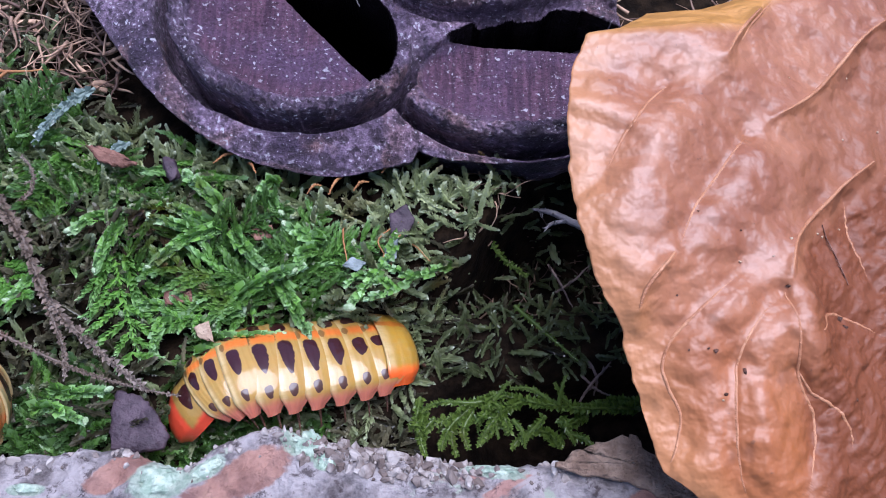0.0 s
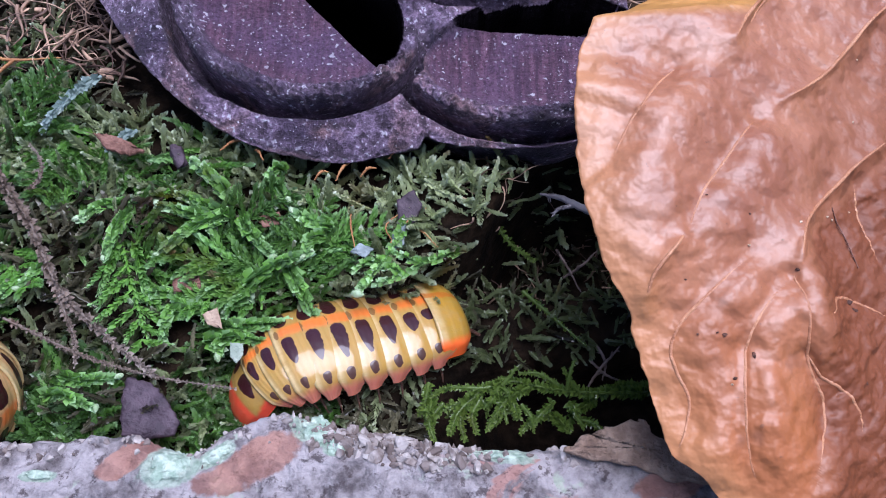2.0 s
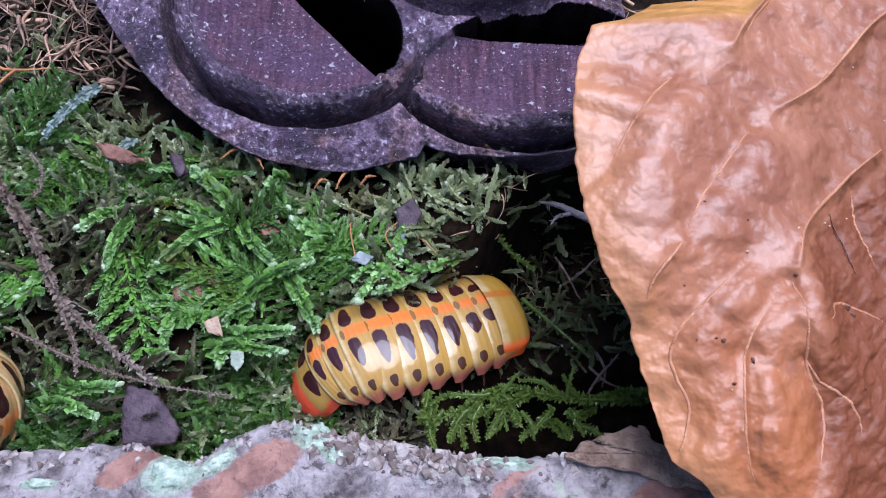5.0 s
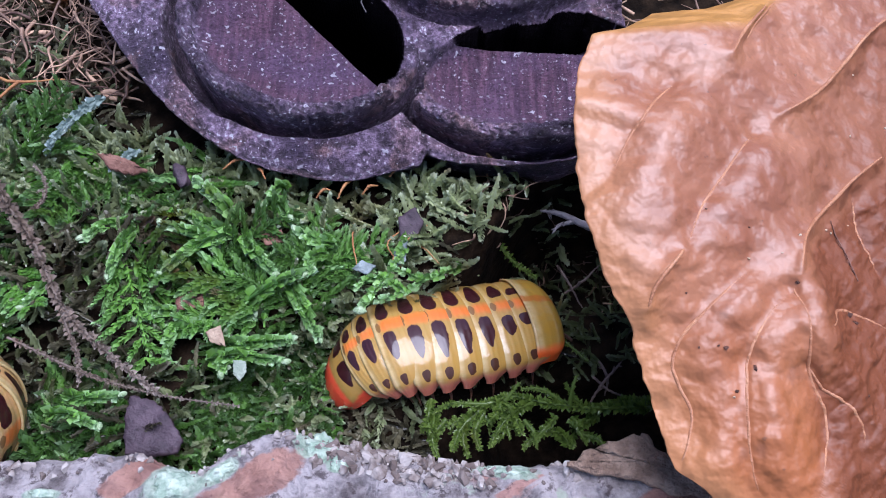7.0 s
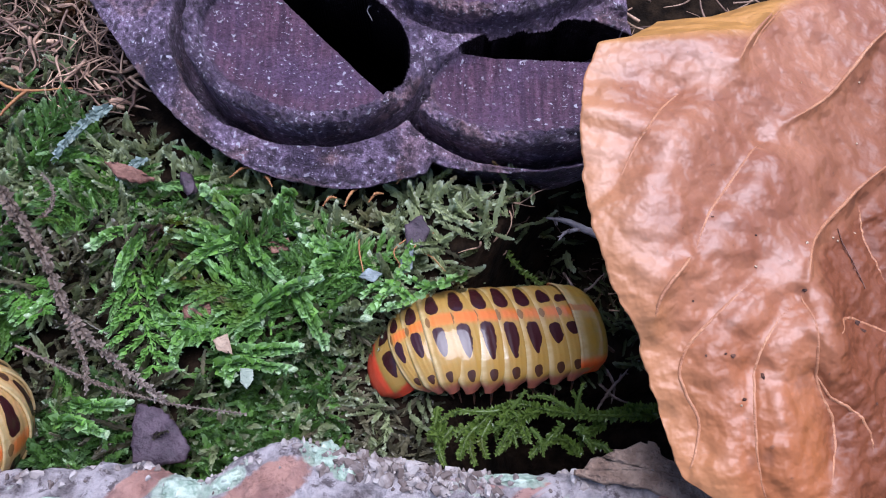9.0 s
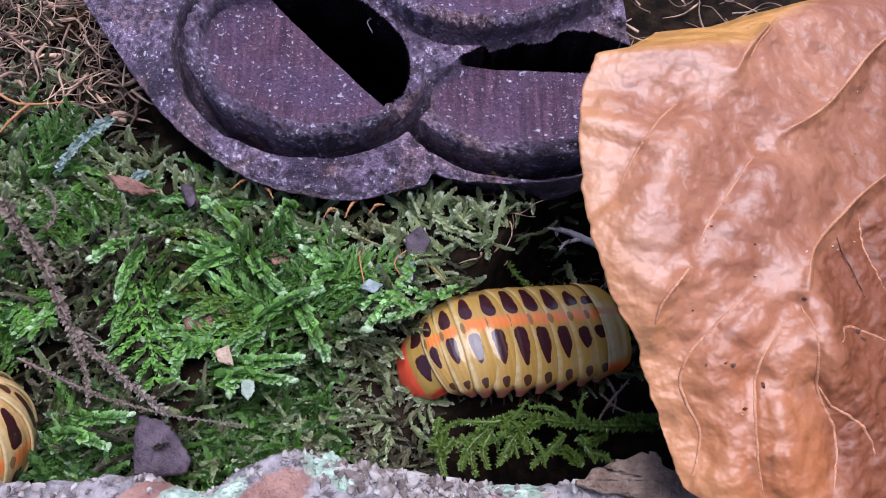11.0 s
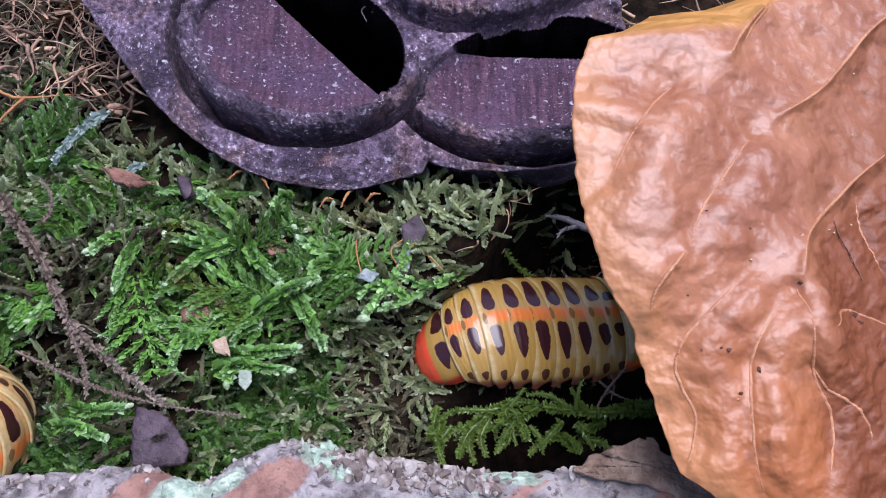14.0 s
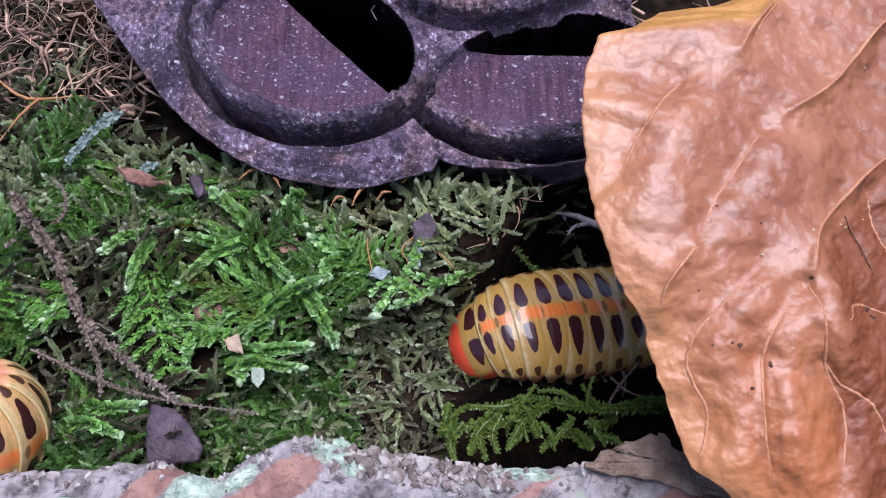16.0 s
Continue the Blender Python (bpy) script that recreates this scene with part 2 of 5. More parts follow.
def shell_material(name, tail=False, shield=False, light=1.0):
    """Glossy tergite: u runs along the body, v round it from the dorsal line (0) to the margins (1)."""
    n = Nodes(name, 0.4, coat=0.4 if shield else 0.8, spec=0.25)
    n.b.inputs["Coat Roughness"].default_value = 0.07
    n.b.inputs["Subsurface Weight"].default_value = 0.12
    n.b.inputs["Subsurface Radius"].default_value = (0.0012, 0.0006, 0.0003)
    u, v = n.attr("along"), n.attr("round")
    at, long = n.attr("spot_at"), n.attr("spot_long")
    w = n.math("MULTIPLY", n.math("SUBTRACT", n.noise(0.0026, 3), 0.5), 0.13)
    vw = n.math("ADD", v, w)
    uw = n.math("ADD", u, n.math("MULTIPLY", w, 1.3))
    cream, amber = (0.4 * light, 0.235 * light, 0.052 * light ** 3), (0.39, 0.215, 0.02)
    c = n.mix(n.step(u, 0.06, 0.3), (0.55, 0.41, 0.19), amber if shield else cream)
    c = n.mix(n.math("MULTIPLY", n.step(n.noise(0.004, 3), 0.45, 0.7), 0.5), c, (0.4, 0.22, 0.03))
    streak = n.step(n.noise(0.0011, 3, 0.6, (0.3, 1, 1)), 0.42, 0.66)
    c = n.mix(n.math("MULTIPLY", streak, 0.4), c, (0.36, 0.24, 0.06))

    band = n.math("SINE", n.math("ADD", n.math("MULTIPLY", u, 34.0), n.math("MULTIPLY", w, 14.0)))
    c = n.mix(n.math("MULTIPLY", n.step(band, 0.1, 0.9), 0.2), c, (0.3, 0.17, 0.025))

    def spot(cu, cv, ru, rv):
        """A blunt spot, broader towards the dorsal line."""
        b = n.math("DIVIDE", n.math("SUBTRACT", vw, cv), rv)
        slim = n.math("MULTIPLY", n.math("SUBTRACT", 1.0, n.math("MULTIPLY", b, 0.38)), ru)
        a = n.math("DIVIDE", n.math("SUBTRACT", uw, cu), slim)
        r = n.math("ADD", n.math("POWER", n.math("ABSOLUTE", a), 2.6), n.math("POWER", n.math("ABSOLUTE", b), 2.6))
        return n.step(n.math("ADD", r, n.math("MULTIPLY", n.chance(), 0.25)), 1.25, 1.0)

    red, black = (0.7, 0.075, 0.03), (0.035, 0.006, 0.008)
    if tail:
        edge = n.math("ADD", u, n.math("MULTIPLY", w, 0.4))
        c = n.mix(n.step(edge, 0.56, 0.48), c, red)
        c = n.mix(n.step(n.math("ADD", vw, n.math("MULTIPLY", u, 0.25)), 0.92, 1.02), c, red)
        c = n.mix(spot(0.74, at, 0.1, long), c, black)
    elif shield:
        c = n.mix(n.step(vw, 0.6, 0.78), c, (0.78, 0.13, 0.02))
        c = n.mix(n.math("MULTIPLY", n.step(vw, 0.07, 0.03), 0.8), c, (0.42, 0.12, 0.012))
        c = n.mix(n.step(u, 0.9, 0.97), c, (0.6, 0.3, 0.06))
    else:
        c = n.mix(n.math("MULTIPLY", n.math("MULTIPLY", n.step(vw, 0.125, 0.025), n.step(u, 0.16, 0.4)), 0.85), c, (0.7, 0.16, 0.022))
        c = n.mix(n.math("MULTIPLY", n.step(vw, 0.74, 0.9), 0.9), c, (0.68, 0.2, 0.13))
        c = n.mix(n.math("MULTIPLY", spot(0.2, 0.0, 0.09, 0.07), 0.8), c, (0.16, 0.07, 0.02))
        c = n.mix(spot(SPOT_U, at, 0.19, long), c, black)
        c = n.mix(n.math("MULTIPLY", spot(0.42, 0.7, 0.12, 0.075), 0.92), c, black)
    n.bump(n.math("ADD", n.noise(0.0012, 3), n.math("MULTIPLY", band, 0.15)), 0.0001)
    return n.done(c)


SOIL = soil_material()
MOSS = moss_material("feather_moss", (0.03, 0.085, 0.004), (0.22, 0.5, 0.035), (0.66, 0.88, 0.55), 0.3)
OLIVE = moss_material("olive_moss", (0.1, 0.125, 0.04), (0.5, 0.57, 0.26), (0.66, 0.72, 0.56), 0.3)
FERN = moss_material("fern_moss", (0.03, 0.065, 0.006), (0.12, 0.19, 0.02), (0.3, 0.4, 0.1), 0.45)
DEAD = moss_material("dead_moss", (0.075, 0.054, 0.04), (0.31, 0.225, 0.16), (0.62, 0.54, 0.48), 0.4, 0.35)
PALE = moss_material("bleached_moss", (0.12, 0.17, 0.13), (0.36, 0.46, 0.42), (0.62, 0.72, 0.72), 0.4)
HUMUS = moss_material("brown_moss", (0.036, 0.032, 0.014), (0.28, 0.255, 0.14), (0.4, 0.38, 0.27), 0.45)
ROOT = root_material("rootlets", (0.08, 0.04, 0.028), (0.62, 0.4, 0.26))
ORANGE_ROOT = root_material("orange_rootlets", (0.3, 0.12, 0.04), (0.5, 0.25, 0.09))
TWIG = root_material("fuzzy_twig", (0.1, 0.065, 0.05), (0.3, 0.21, 0.17), 0.6)
GREY_ROOT = root_material("grey_root", (0.22, 0.19, 0.2), (0.5, 0.46, 0.47), 0.6)
POD = pod_material()
LEAF = leaf_material()
VEIN = plain_material("leaf_vein", (0.36, 0.15, 0.07), (0.5, 0.24, 0.12), 0.004, 0.4)
SPECK = plain_material("leaf_speck", (0.06, 0.025, 0.015), (0.14, 0.06, 0.035), 0.001, 0.6)
GRAIN = plain_material("pale_grain", (0.5, 0.36, 0.22), (0.7, 0.56, 0.4), 0.001, 0.5)
ROCK = rock_material()
LICHEN = lichen_material()
CRUMB = root_material("rock_crumb", (0.13, 0.095, 0.08), (0.5, 0.45, 0.41), 0.8)
DARK_BARK = plain_material("dark_bark", (0.035, 0.022, 0.03), (0.09, 0.06, 0.075), 0.003, 0.6)
BROWN_BARK = plain_material("brown_bark", (0.13, 0.055, 0.035), (0.26, 0.13, 0.09), 0.002, 0.6)
PALE_CHIP = plain_material("pale_chip", (0.14, 0.17, 0.165), (0.29, 0.34, 0.34), 0.003, 0.5)
SLATE = plain_material("brown_slate", (0.22, 0.14, 0.095), (0.44, 0.31, 0.22), 0.003, 0.75, 0.0016)
TAN_CHIP = plain_material("tan_chip", (0.3, 0.2, 0.13), (0.45, 0.33, 0.22), 0.003, 0.5)
PETAL = plain_material("pale_petal", (0.26, 0.31, 0.23), (0.42, 0.46, 0.36), 0.002, 0.5)
BUD = plain_material("moss_bud", (0.3, 0.42, 0.2), (0.55, 0.66, 0.42), 0.001, 0.25)
CREAM = shell_material("cream_shell", light=1.35)
SHELL, SHIELD, TAIL = shell_material("spotted_shell"), shell_material("amber_shield", shield=True), shell_material("red_tail_shield", tail=True)
LEG = plain_material("millipede_leg", (0.05, 0.02, 0.012), (0.14, 0.06, 0.03), 0.001, 0.35)

# ---- mesh helpers (all lengths in millimetres) ----


def smooth(lo, hi, x):
    t = np.clip((np.asarray(x, float) - lo) / (hi - lo), 0, 1)
    return t * t * (3 - 2 * t)


def mesh(name, verts, faces, material, parent=None, label="", attrs=None, flat=False):
    """One mesh object from millimetre points and faces."""
    me = bpy.data.meshes.new(name)
    me.from_pydata((np.asarray(verts, float) * MM).tolist(), [], np.asarray(faces).tolist() if isinstance(faces, np.ndarray) else faces)
    for key, values in (attrs or {}).items():
        me.attributes.new(key, "FLOAT", "POINT").data.foreach_set("value", np.asarray(values, np.float32))
    me.polygons.foreach_set("use_smooth", [not flat] * len(me.polygons))
    me.materials.append(material)
    me.update()
    ob = new(name, me)
    if parent:
        ob.parent = parent
    return tagged(ob, label)


def part(name, bm, material, parent, label=""):
    me = bpy.data.meshes.new(name)
    bm.to_mesh(me)
    bm.free()
    me.polygons.foreach_set("use_smooth", [True] * len(me.polygons))
    me.materials.append(material)
    ob = new(name, me)
    ob.parent = parent
    return tagged(ob, label)


def grid_faces(nu, nv, wrap=False):
    """Quads of a grid whose point (i, j) is number i * nv + j."""
    i, j = np.meshgrid(np.arange(nu - 1), np.arange(nv if wrap else nv - 1), indexing="ij")
    k = (j + 1) % nv
    return np.stack([i * nv + j, (i + 1) * nv + j, (i + 1) * nv + k, i * nv + k], -1).reshape(-1, 4)


def fractal(x, y, size, octaves=4, seed=0.0):
    """Vectorised relief from Blender's noise, about -1 to 1."""
    x, y = np.broadcast_arrays(np.asarray(x, float), np.asarray(y, float))
    out = [noise.fractal(Vector((a / size, b / size, seed)), 0.9, 2.0, octaves) for a, b in zip(x.ravel(), y.ravel())]
    return np.array(out).reshape(x.shape)


def tube(points, radii, sides=5):
    """Points and faces of a bent tapering rod."""
    p = np.asarray(points, float)
    r = np.broadcast_to(np.asarray(radii, float), len(p))
    d = np.gradient(p, axis=0)
    d /= np.linalg.norm(d, axis=1, keepdims=True) + 1e-9
    ref = np.array([0.31, 0.2, 0.93])
    a = np.cross(d, ref)
    a /= np.linalg.norm(a, axis=1, keepdims=True) + 1e-9
    b = np.cross(d, a)
    ang = np.arange(sides) * 2 * np.pi / sides
    v = p[:, None] + r[:, None, None] * (np.cos(ang)[None, :, None] * a[:, None] + np.sin(ang)[None, :, None] * b[:, None])
    f = grid_faces(len(p), sides, True).tolist()
    f += [list(range(sides))[::-1], [(len(p) - 1) * sides + k for k in range(sides)]]
    return v.reshape(-1, 3), f


def spline(points, n):
    """n points on a smooth line through a few points."""
    p = np.asarray(points, float)
    p = np.vstack([2 * p[0] - p[1], p, 2 * p[-1] - p[-2]])
    out = []
    for s in np.linspace(0, len(p) - 3 - 1e-6, n):
        k, t = int(s), s - int(s)
        a, b, c, d = p[k], p[k + 1], p[k + 2], p[k + 3]
        out.append(0.5 * (2 * b + (c - a) * t + (2 * a - 5 * b + 4 * c - d) * t * t + (3 * b - a - 3 * c + d) * t ** 3))
    return np.array(out)


def join(pieces):
    """Several (points, faces) as one."""
    vs, fs, n = [], [], 0
    for v, f in pieces:
        vs.append(v)
        fs += [[k + n for k in q] for q in f]
        n += len(v)
    return np.vstack(vs), fs


# ---- ground ----
BANK_X = (-110, -60, -46, -38, -20, -8, 0, 7, 12, 18, 27, 40, 110)
BANK_Y = (-60, -52, -36, -19, -11, -9.5, -6, 1, 9, 17, 20, 18, 18)
TRACK_X = (-60, -42, -23, 0, 20, 60, 90)
TRACK_Y = (-36, -29, -23.5, -17.5, -13.5, -9, -8)


def ground_height(x, y):
    """The soil's height: a mossy bank, a trench along the rock and a hollow under the leaf."""
    x, y = np.asarray(x, float), np.asarray(y, float)
    bank = smooth(-6, 2, y - np.interp(x, BANK_X, BANK_Y))
    off = np.abs(y - np.interp(x, TRACK_X, TRACK_Y))
    hollow = -8 - 22 * smooth(-3, 14, x)
    level = -6.5 - 6 * smooth(0, 36, x)
    floor = hollow + (level - hollow) * smooth(11, 5, off)
    near = smooth(140, 90, np.hypot(x, y))
    mound = 2.0 * np.sin(x * 0.09 + 1) * np.cos(y * 0.11) - 2.5 * smooth(-40, -60, x) * smooth(-5, -30, y)
    pit = -27 * smooth(1.0, 0.75, np.hypot((x + 7) / 46, (y - 48) / 33))
    return near * (bank * (mound - 1.5) + (1 - bank) * floor + bank * pit) - 2 * (1 - near)


def build_ground():
    inner = np.arange(-130, 131, 1.3)
    far = np.array([145, 170, 220, 320, 600, 1500, 5000, 20000, 60000.0])
    ax = np.concatenate([-far[::-1], inner, far])
    x, y = np.meshgrid(ax, ax, indexing="ij")
    z = ground_height(x, y)
    near = np.hypot(x, y) < 140
    z[near] += 0.6 * fractal(x[near], y[near], 6, 3)
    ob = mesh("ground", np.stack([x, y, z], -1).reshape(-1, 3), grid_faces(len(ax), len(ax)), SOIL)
    tagged(ob, "dark damp forest soil under the moss", "ground", kind="structure")


build_ground()

# ---- rock in the foreground ----
CREST_X = (-110, -64, -52, -45.7, -37, -30, -23.7, -15.3, -7, 1.3, 13.6, 22.7, 28.6, 33.4, 70)
CREST_Y = (-40, -39.5, -38.7, -38, -41, -37, -34.4, -36.6, -38, -39.5, -40, -38.7, -37, -38, -36)


def crest_y(x):
    x = np.asarray(x, float)
    return np.interp(x, CREST_X, CREST_Y) + 0.5 * fractal(x, x * 0, 2.5, 4, 3.3)


def rock_top(x, y, back):
    """Height of the rock's upper face, back mm behind its crest line."""
    rise = 4.5 * smooth(20, 60, x) * smooth(3, 22, back)
    lump = 1.3 * fractal(x, y, 9, 4, 1.7) + 0.7 * fractal(x, y, 2.6, 4, 5.1)
    return 7.0 + 0.05 * back + rise + lump - 2.2 * np.exp(-back / 0.9)


def build_rock():
    xs = np.arange(-105, 72, 0.55)
    yc = crest_y(xs)
    back = np.concatenate([np.linspace(0, 12, 40), np.linspace(12.5, 42, 34)])
    rows = []
    for s in (-14, -9, -5, -1, 2, 4):
        lean = 1.2 * (7 - s) / 20 + 0.5 * fractal(xs, xs * 0 + s * 3, 4, 3, 2.0)
        rows.append(np.stack([xs, yc + lean - 0.3, np.full_like(xs, s)], -1))
    for b in back:
        y = yc - b
        rows.append(np.stack([xs, y, rock_top(xs, y, np.full_like(xs, b))], -1))
    last = rows[-1].copy()
    last[:, 2] = -14
    rows.append(last)
    v = np.array(rows)
    ob = mesh("rock", v.reshape(-1, 3), grid_faces(len(rows), len(xs))[:, ::-1], ROCK)
    tagged(ob, "weathered grey and pink rock with mint-green lichen crusts", "rock")
    return ob


rock = build_rock()


def lichen_patch(cx, cy, rx, ry, turn, seed):
    """A raised lobed crust that follows the rock's face."""
    nr, na = 10, 90
    ang = np.linspace(0, 2 * np.pi, na, endpoint=False)
    lobes = 0.72 + 0.3 * fractal(np.cos(ang) * 3, np.sin(ang) * 3, 2.2, 5, seed * 1.7)
    c, s = math.cos(turn), math.sin(turn)
    pts = []
    for i in range(nr):
        r = 0.02 + 0.98 * i / (nr - 1)
        a, b = rx * r * lobes * np.cos(ang), ry * r * lobes * np.sin(ang)
        x, y = cx + a * c - b * s, cy + a * s + b * c
        z = rock_top(x, y, np.maximum(crest_y(x) - y, 0)) + 0.6 * smooth(1.0, 0.75, r) - 0.3 * r ** 6 + 0.25 * fractal(x, y, 2.2, 3, seed) * r
        pts.append(np.stack([x, y, z], -1))
    mesh("lichen_crust", np.array(pts).reshape(-1, 3), grid_faces(nr, na, True)[:, ::-1], LICHEN, rock, "pale mint lichen crust")


for k, p in enumerate(LICHENS):
    lichen_patch(*p, k + 1)


def pebble(rng, size):
    """A small angular chip: the hull of a few scattered points."""
    bm = bmesh.new()
    p = rng.normal(0, 1, (16, 3))
    p = p / np.linalg.norm(p, axis=1, keepdims=True) * rng.uniform(0.75, 1.1, (16, 1)) * rng.uniform(0.5, 1.2, 3) * size
    for q in p:
        bm.verts.new(q)
    bmesh.ops.convex_hull(bm, input=bm.verts)
    bmesh.ops.delete(bm, geom=[q for q in bm.verts if not q.link_faces], context="VERTS")
    bm.verts.index_update()
    v = np.array([q.co for q in bm.verts])
    f = [[q.index for q in face.verts] for face in bm.faces]
    bm.free()
    return v, f


def build_crumbs():
    rng = np.random.default_rng(5)
    pieces = []
    for _ in range(340):
        x = rng.uniform(-72, 34) if rng.random() < 0.45 else rng.normal(-8, 6)
        b = abs(rng.normal(0, 1.8))
        y = float(crest_y(np.array([x]))[0]) - b
        v, f = pebble(rng, 0.25 + 0.9 * rng.random() ** 2)
        z = float(rock_top(np.array([x]), np.array([y]), np.array([b]))[0])
        pieces.append((v + (x, y, z + 0.1), f))
    for _ in range(75):
        x, b = rng.uniform(-19, 7), rng.uniform(-0.3, 4.5)
        y = float(crest_y(np.array([x]))[0]) - b
        v, f = pebble(rng, rng.uniform(0.45, 1.25))
        z = float(rock_top(np.array([x]), np.array([y]), np.array([max(b, 0.0)]))[0])
        pieces.append((v + (x, y, z + 0.2), f))
    v, f = join(pieces)
    ob = mesh("rock_crumbs", v, f, CRUMB, flat=True)
    tagged(ob, "loose pale crumbs of grit along the rock's edge", "grit", kind="stuff")


build_crumbs()


def stone_chip(name, x, y, z, sx, sy, sz, turn, tilt, material, label, category, seed):
    """A small broken flake with worn edges."""
    rng = np.random.default_rng(seed)
    bm = bmesh.new()
    bmesh.ops.create_icosphere(bm, subdivisions=3, radius=1)
    for q in bm.verts:
        d = q.co.copy()
        k = 1 + 0.4 * noise.noise(d * 1.6 + Vector((seed, 0, 0))) + 0.08 * noise.noise(d * 5 + Vector((0, seed, 0)))
        e = [math.copysign(abs(c) ** 0.75, c) for c in d]
        q.co = Vector((e[0] * sx, e[1] * sy, e[2] * sz)) * (k * MM)
    me = bpy.data.meshes.new(name)
    bm.to_mesh(me)
    bm.free()
    me.polygons.foreach_set("use_smooth", [True] * len(me.polygons))
    me.materials.append(material)
    ob = new(name, me)
    ob.matrix_world = pose(x * MM, y * MM, z * MM, tilt, rng.uniform(-8, 8), turn)
    return tagged(ob, label, category)




def flake(name, outline, z, thick, tilt, material, label, category, seed):
    """A flat broken piece with a ragged outline and uneven faces."""
    p = np.array(outline, float)
    mid = p.mean(0)
    loop = np.vstack([p, p[:1]])
    ring = np.stack([np.interp(np.linspace(0, len(p), 48, endpoint=False), np.arange(len(p) + 1), loop[:, k]) for k in (0, 1)], -1)
    rng = np.random.default_rng(seed)
    ring = ring + rng.normal(0, 0.012 * np.ptp(p, axis=0).max(), ring.shape)
    rows = []
    for f, h in ((0.97, -0.5), (1.0, -0.2), (1.0, 0.2), (0.95, 0.5), (0.7, 0.55), (0.4, 0.5), (0.03, 0.55)):
        q = mid + (ring - mid) * f
        rel = 0.35 * fractal(q[:, 0], q[:, 1], 2.2, 3, seed)
        rows.append(np.stack([q[:, 0], q[:, 1], z + thick * (h + rel * (h > 0)) + (q[:, 1] - mid[1]) * tilt], -1))
    v = np.array(rows)
    ob = mesh(name, v.reshape(-1, 3), grid_faces(len(rows), len(ring), True), material)
    return tagged(ob, label, category)


flake("bark_chip", [(-49.2, -32.4), (-48.4, -37.3), (-44.8, -37.8), (-40.4, -37.3), (-39.9, -35.1), (-42.3, -31.5), (-45.2, -29.0), (-48.9, -28.4)], 2.6, 1.1, 0.12, DARK_BARK,
      "dark purple-brown bark chip lying on moss", "bark chip", 3)
flake("bark_flake", [(-61.8, 15.6), (-59.0, 15.4), (-55.5, 14.2), (-52.2, 12.2), (-55.2, 11.6), (-59.0, 12.6)], 6.6, 0.8, 0.2, BROWN_BARK, "reddish-brown sliver of bark on moss", "bark flake", 7)
stone_chip("bark_lump", -46.9, 12.6, 4.6, 1.2, 2.5, 0.9, 25, 0, DARK_BARK, "blackish crumb of bark in the moss", "bark crumb", 9)
flake("bark_flake", [(-7.8, 3.4), (-4.8, 5.2), (-3.3, 2.6), (-4.7, -0.8), (-7.4, -0.2)], 4.6, 0.6, 0.25, DARK_BARK, "thin dark purple bark flake in the moss", "bark flake", 12)
flake("leaf_fragment", [(-8.5, -6.0), (-8.1, -2.5), (-6.0, -1.6), (-6.3, -4.9)], 4.6, 0.25, 0.3, PALE_CHIP, "pale blue-grey scrap of dead leaf", "leaf scrap", 14)
flake("leaf_fragment", [(-13.7, -4.9), (-11.3, -5.8), (-12.7, -7.4), (-15.4, -6.4)], 4.4, 0.25, 0.2, PALE_CHIP, "pale blue-grey scrap of dead leaf", "leaf scrap", 16)
flake("leaf_fragment", [(-37.7, -18.9), (-35.4, -17.9), (-34.3, -21.1), (-36.8, -20.5)], 6.2, 0.25, 0.3, TAN_CHIP, "small tan scrap of dead leaf on moss", "leaf scrap", 18)
flake("petal_scrap", [(-33.0, -23.2), (-31.0, -23.4), (-30.8, -25.0), (-31.8, -26.4), (-32.9, -25.4)], 4.9, 0.25, 0.3, PETAL, "pale greenish-white petal scrap under the moss", "petal scrap", 22)
flake("leaf_fragment", [(-31.6, 0.3), (-27.8, 1.4), (-27.1, -0.9), (-30.4, -1.7)], 4.2, 0.4, 0.1, BROWN_BARK, "dark brown scrap of rotten leaf in the moss", "leaf scrap", 19)
flake("leaf_fragment", [(-44.3, -11.7), (-39.7, -11.1), (-39.2, -13.5), (-43.5, -14.0)], 4.4, 0.4, 0.1, BROWN_BARK, "dark brown scrap of rotten leaf in the moss", "leaf scrap", 20)
flake("slate_flake", [(17.6, -41.5), (20.5, -39.0), (23.7, -38.0), (27.7, -36.9), (29.8, -36.5), (30.6, -38.2), (32.6, -40.0), (36.0, -42.6), (39.5, -45.6), (33.0, -45.2), (27.0, -43.0)], 9.0, 1.1, 0.12, SLATE,
      "rough tan-brown stone flake lying on the rock", "stone flake", 21)
stone_chip("bark_chunk", 72.0, -41.0, 3.5, 9.5, 9.0, 9.5, 12, 8, DARK_BARK, "dark purple bark chunk under the dry leaf", "bark chunk", 24)

# ---- seed pod ----
POD_C, POD_A, POD_B, POD_N = np.array([-1.5, 14.5, 10.3]), np.array([1.0, 0, 0]), np.array([0, 0.9659, 0.2588]), np.array([0, -0.2588, 0.9659])
POD_MID = np.array([-5.0, 36.0])
# the rim's outline round the middle, in the pod's own plane
POD_RIM = [(-67.6, 35.0), (-64.1, 30.1), (-59.3, 23.3), (-54.5, 16.5), (-47.8, 8.8), (-41.4, 3.5), (-33.2, -1.3), (-24.3, -4.1), (-15.5, -5.1), (-7.7, -3.3), (-2.6, -2.2),
           (-1.5, 0.2), (-0.2, -0.6), (2.1, -1.3), (9.9, -2.0), (15.8, -2.0), (24, -1.0), (31, 1.5), (34.4, 8), (34.8, 18), (34.6, 28), (34.3, 36), (34, 48), (31, 62), (22, 73), (0, 80), (-30, 76), (-58, 62), (-70, 46), (-70, 40)]
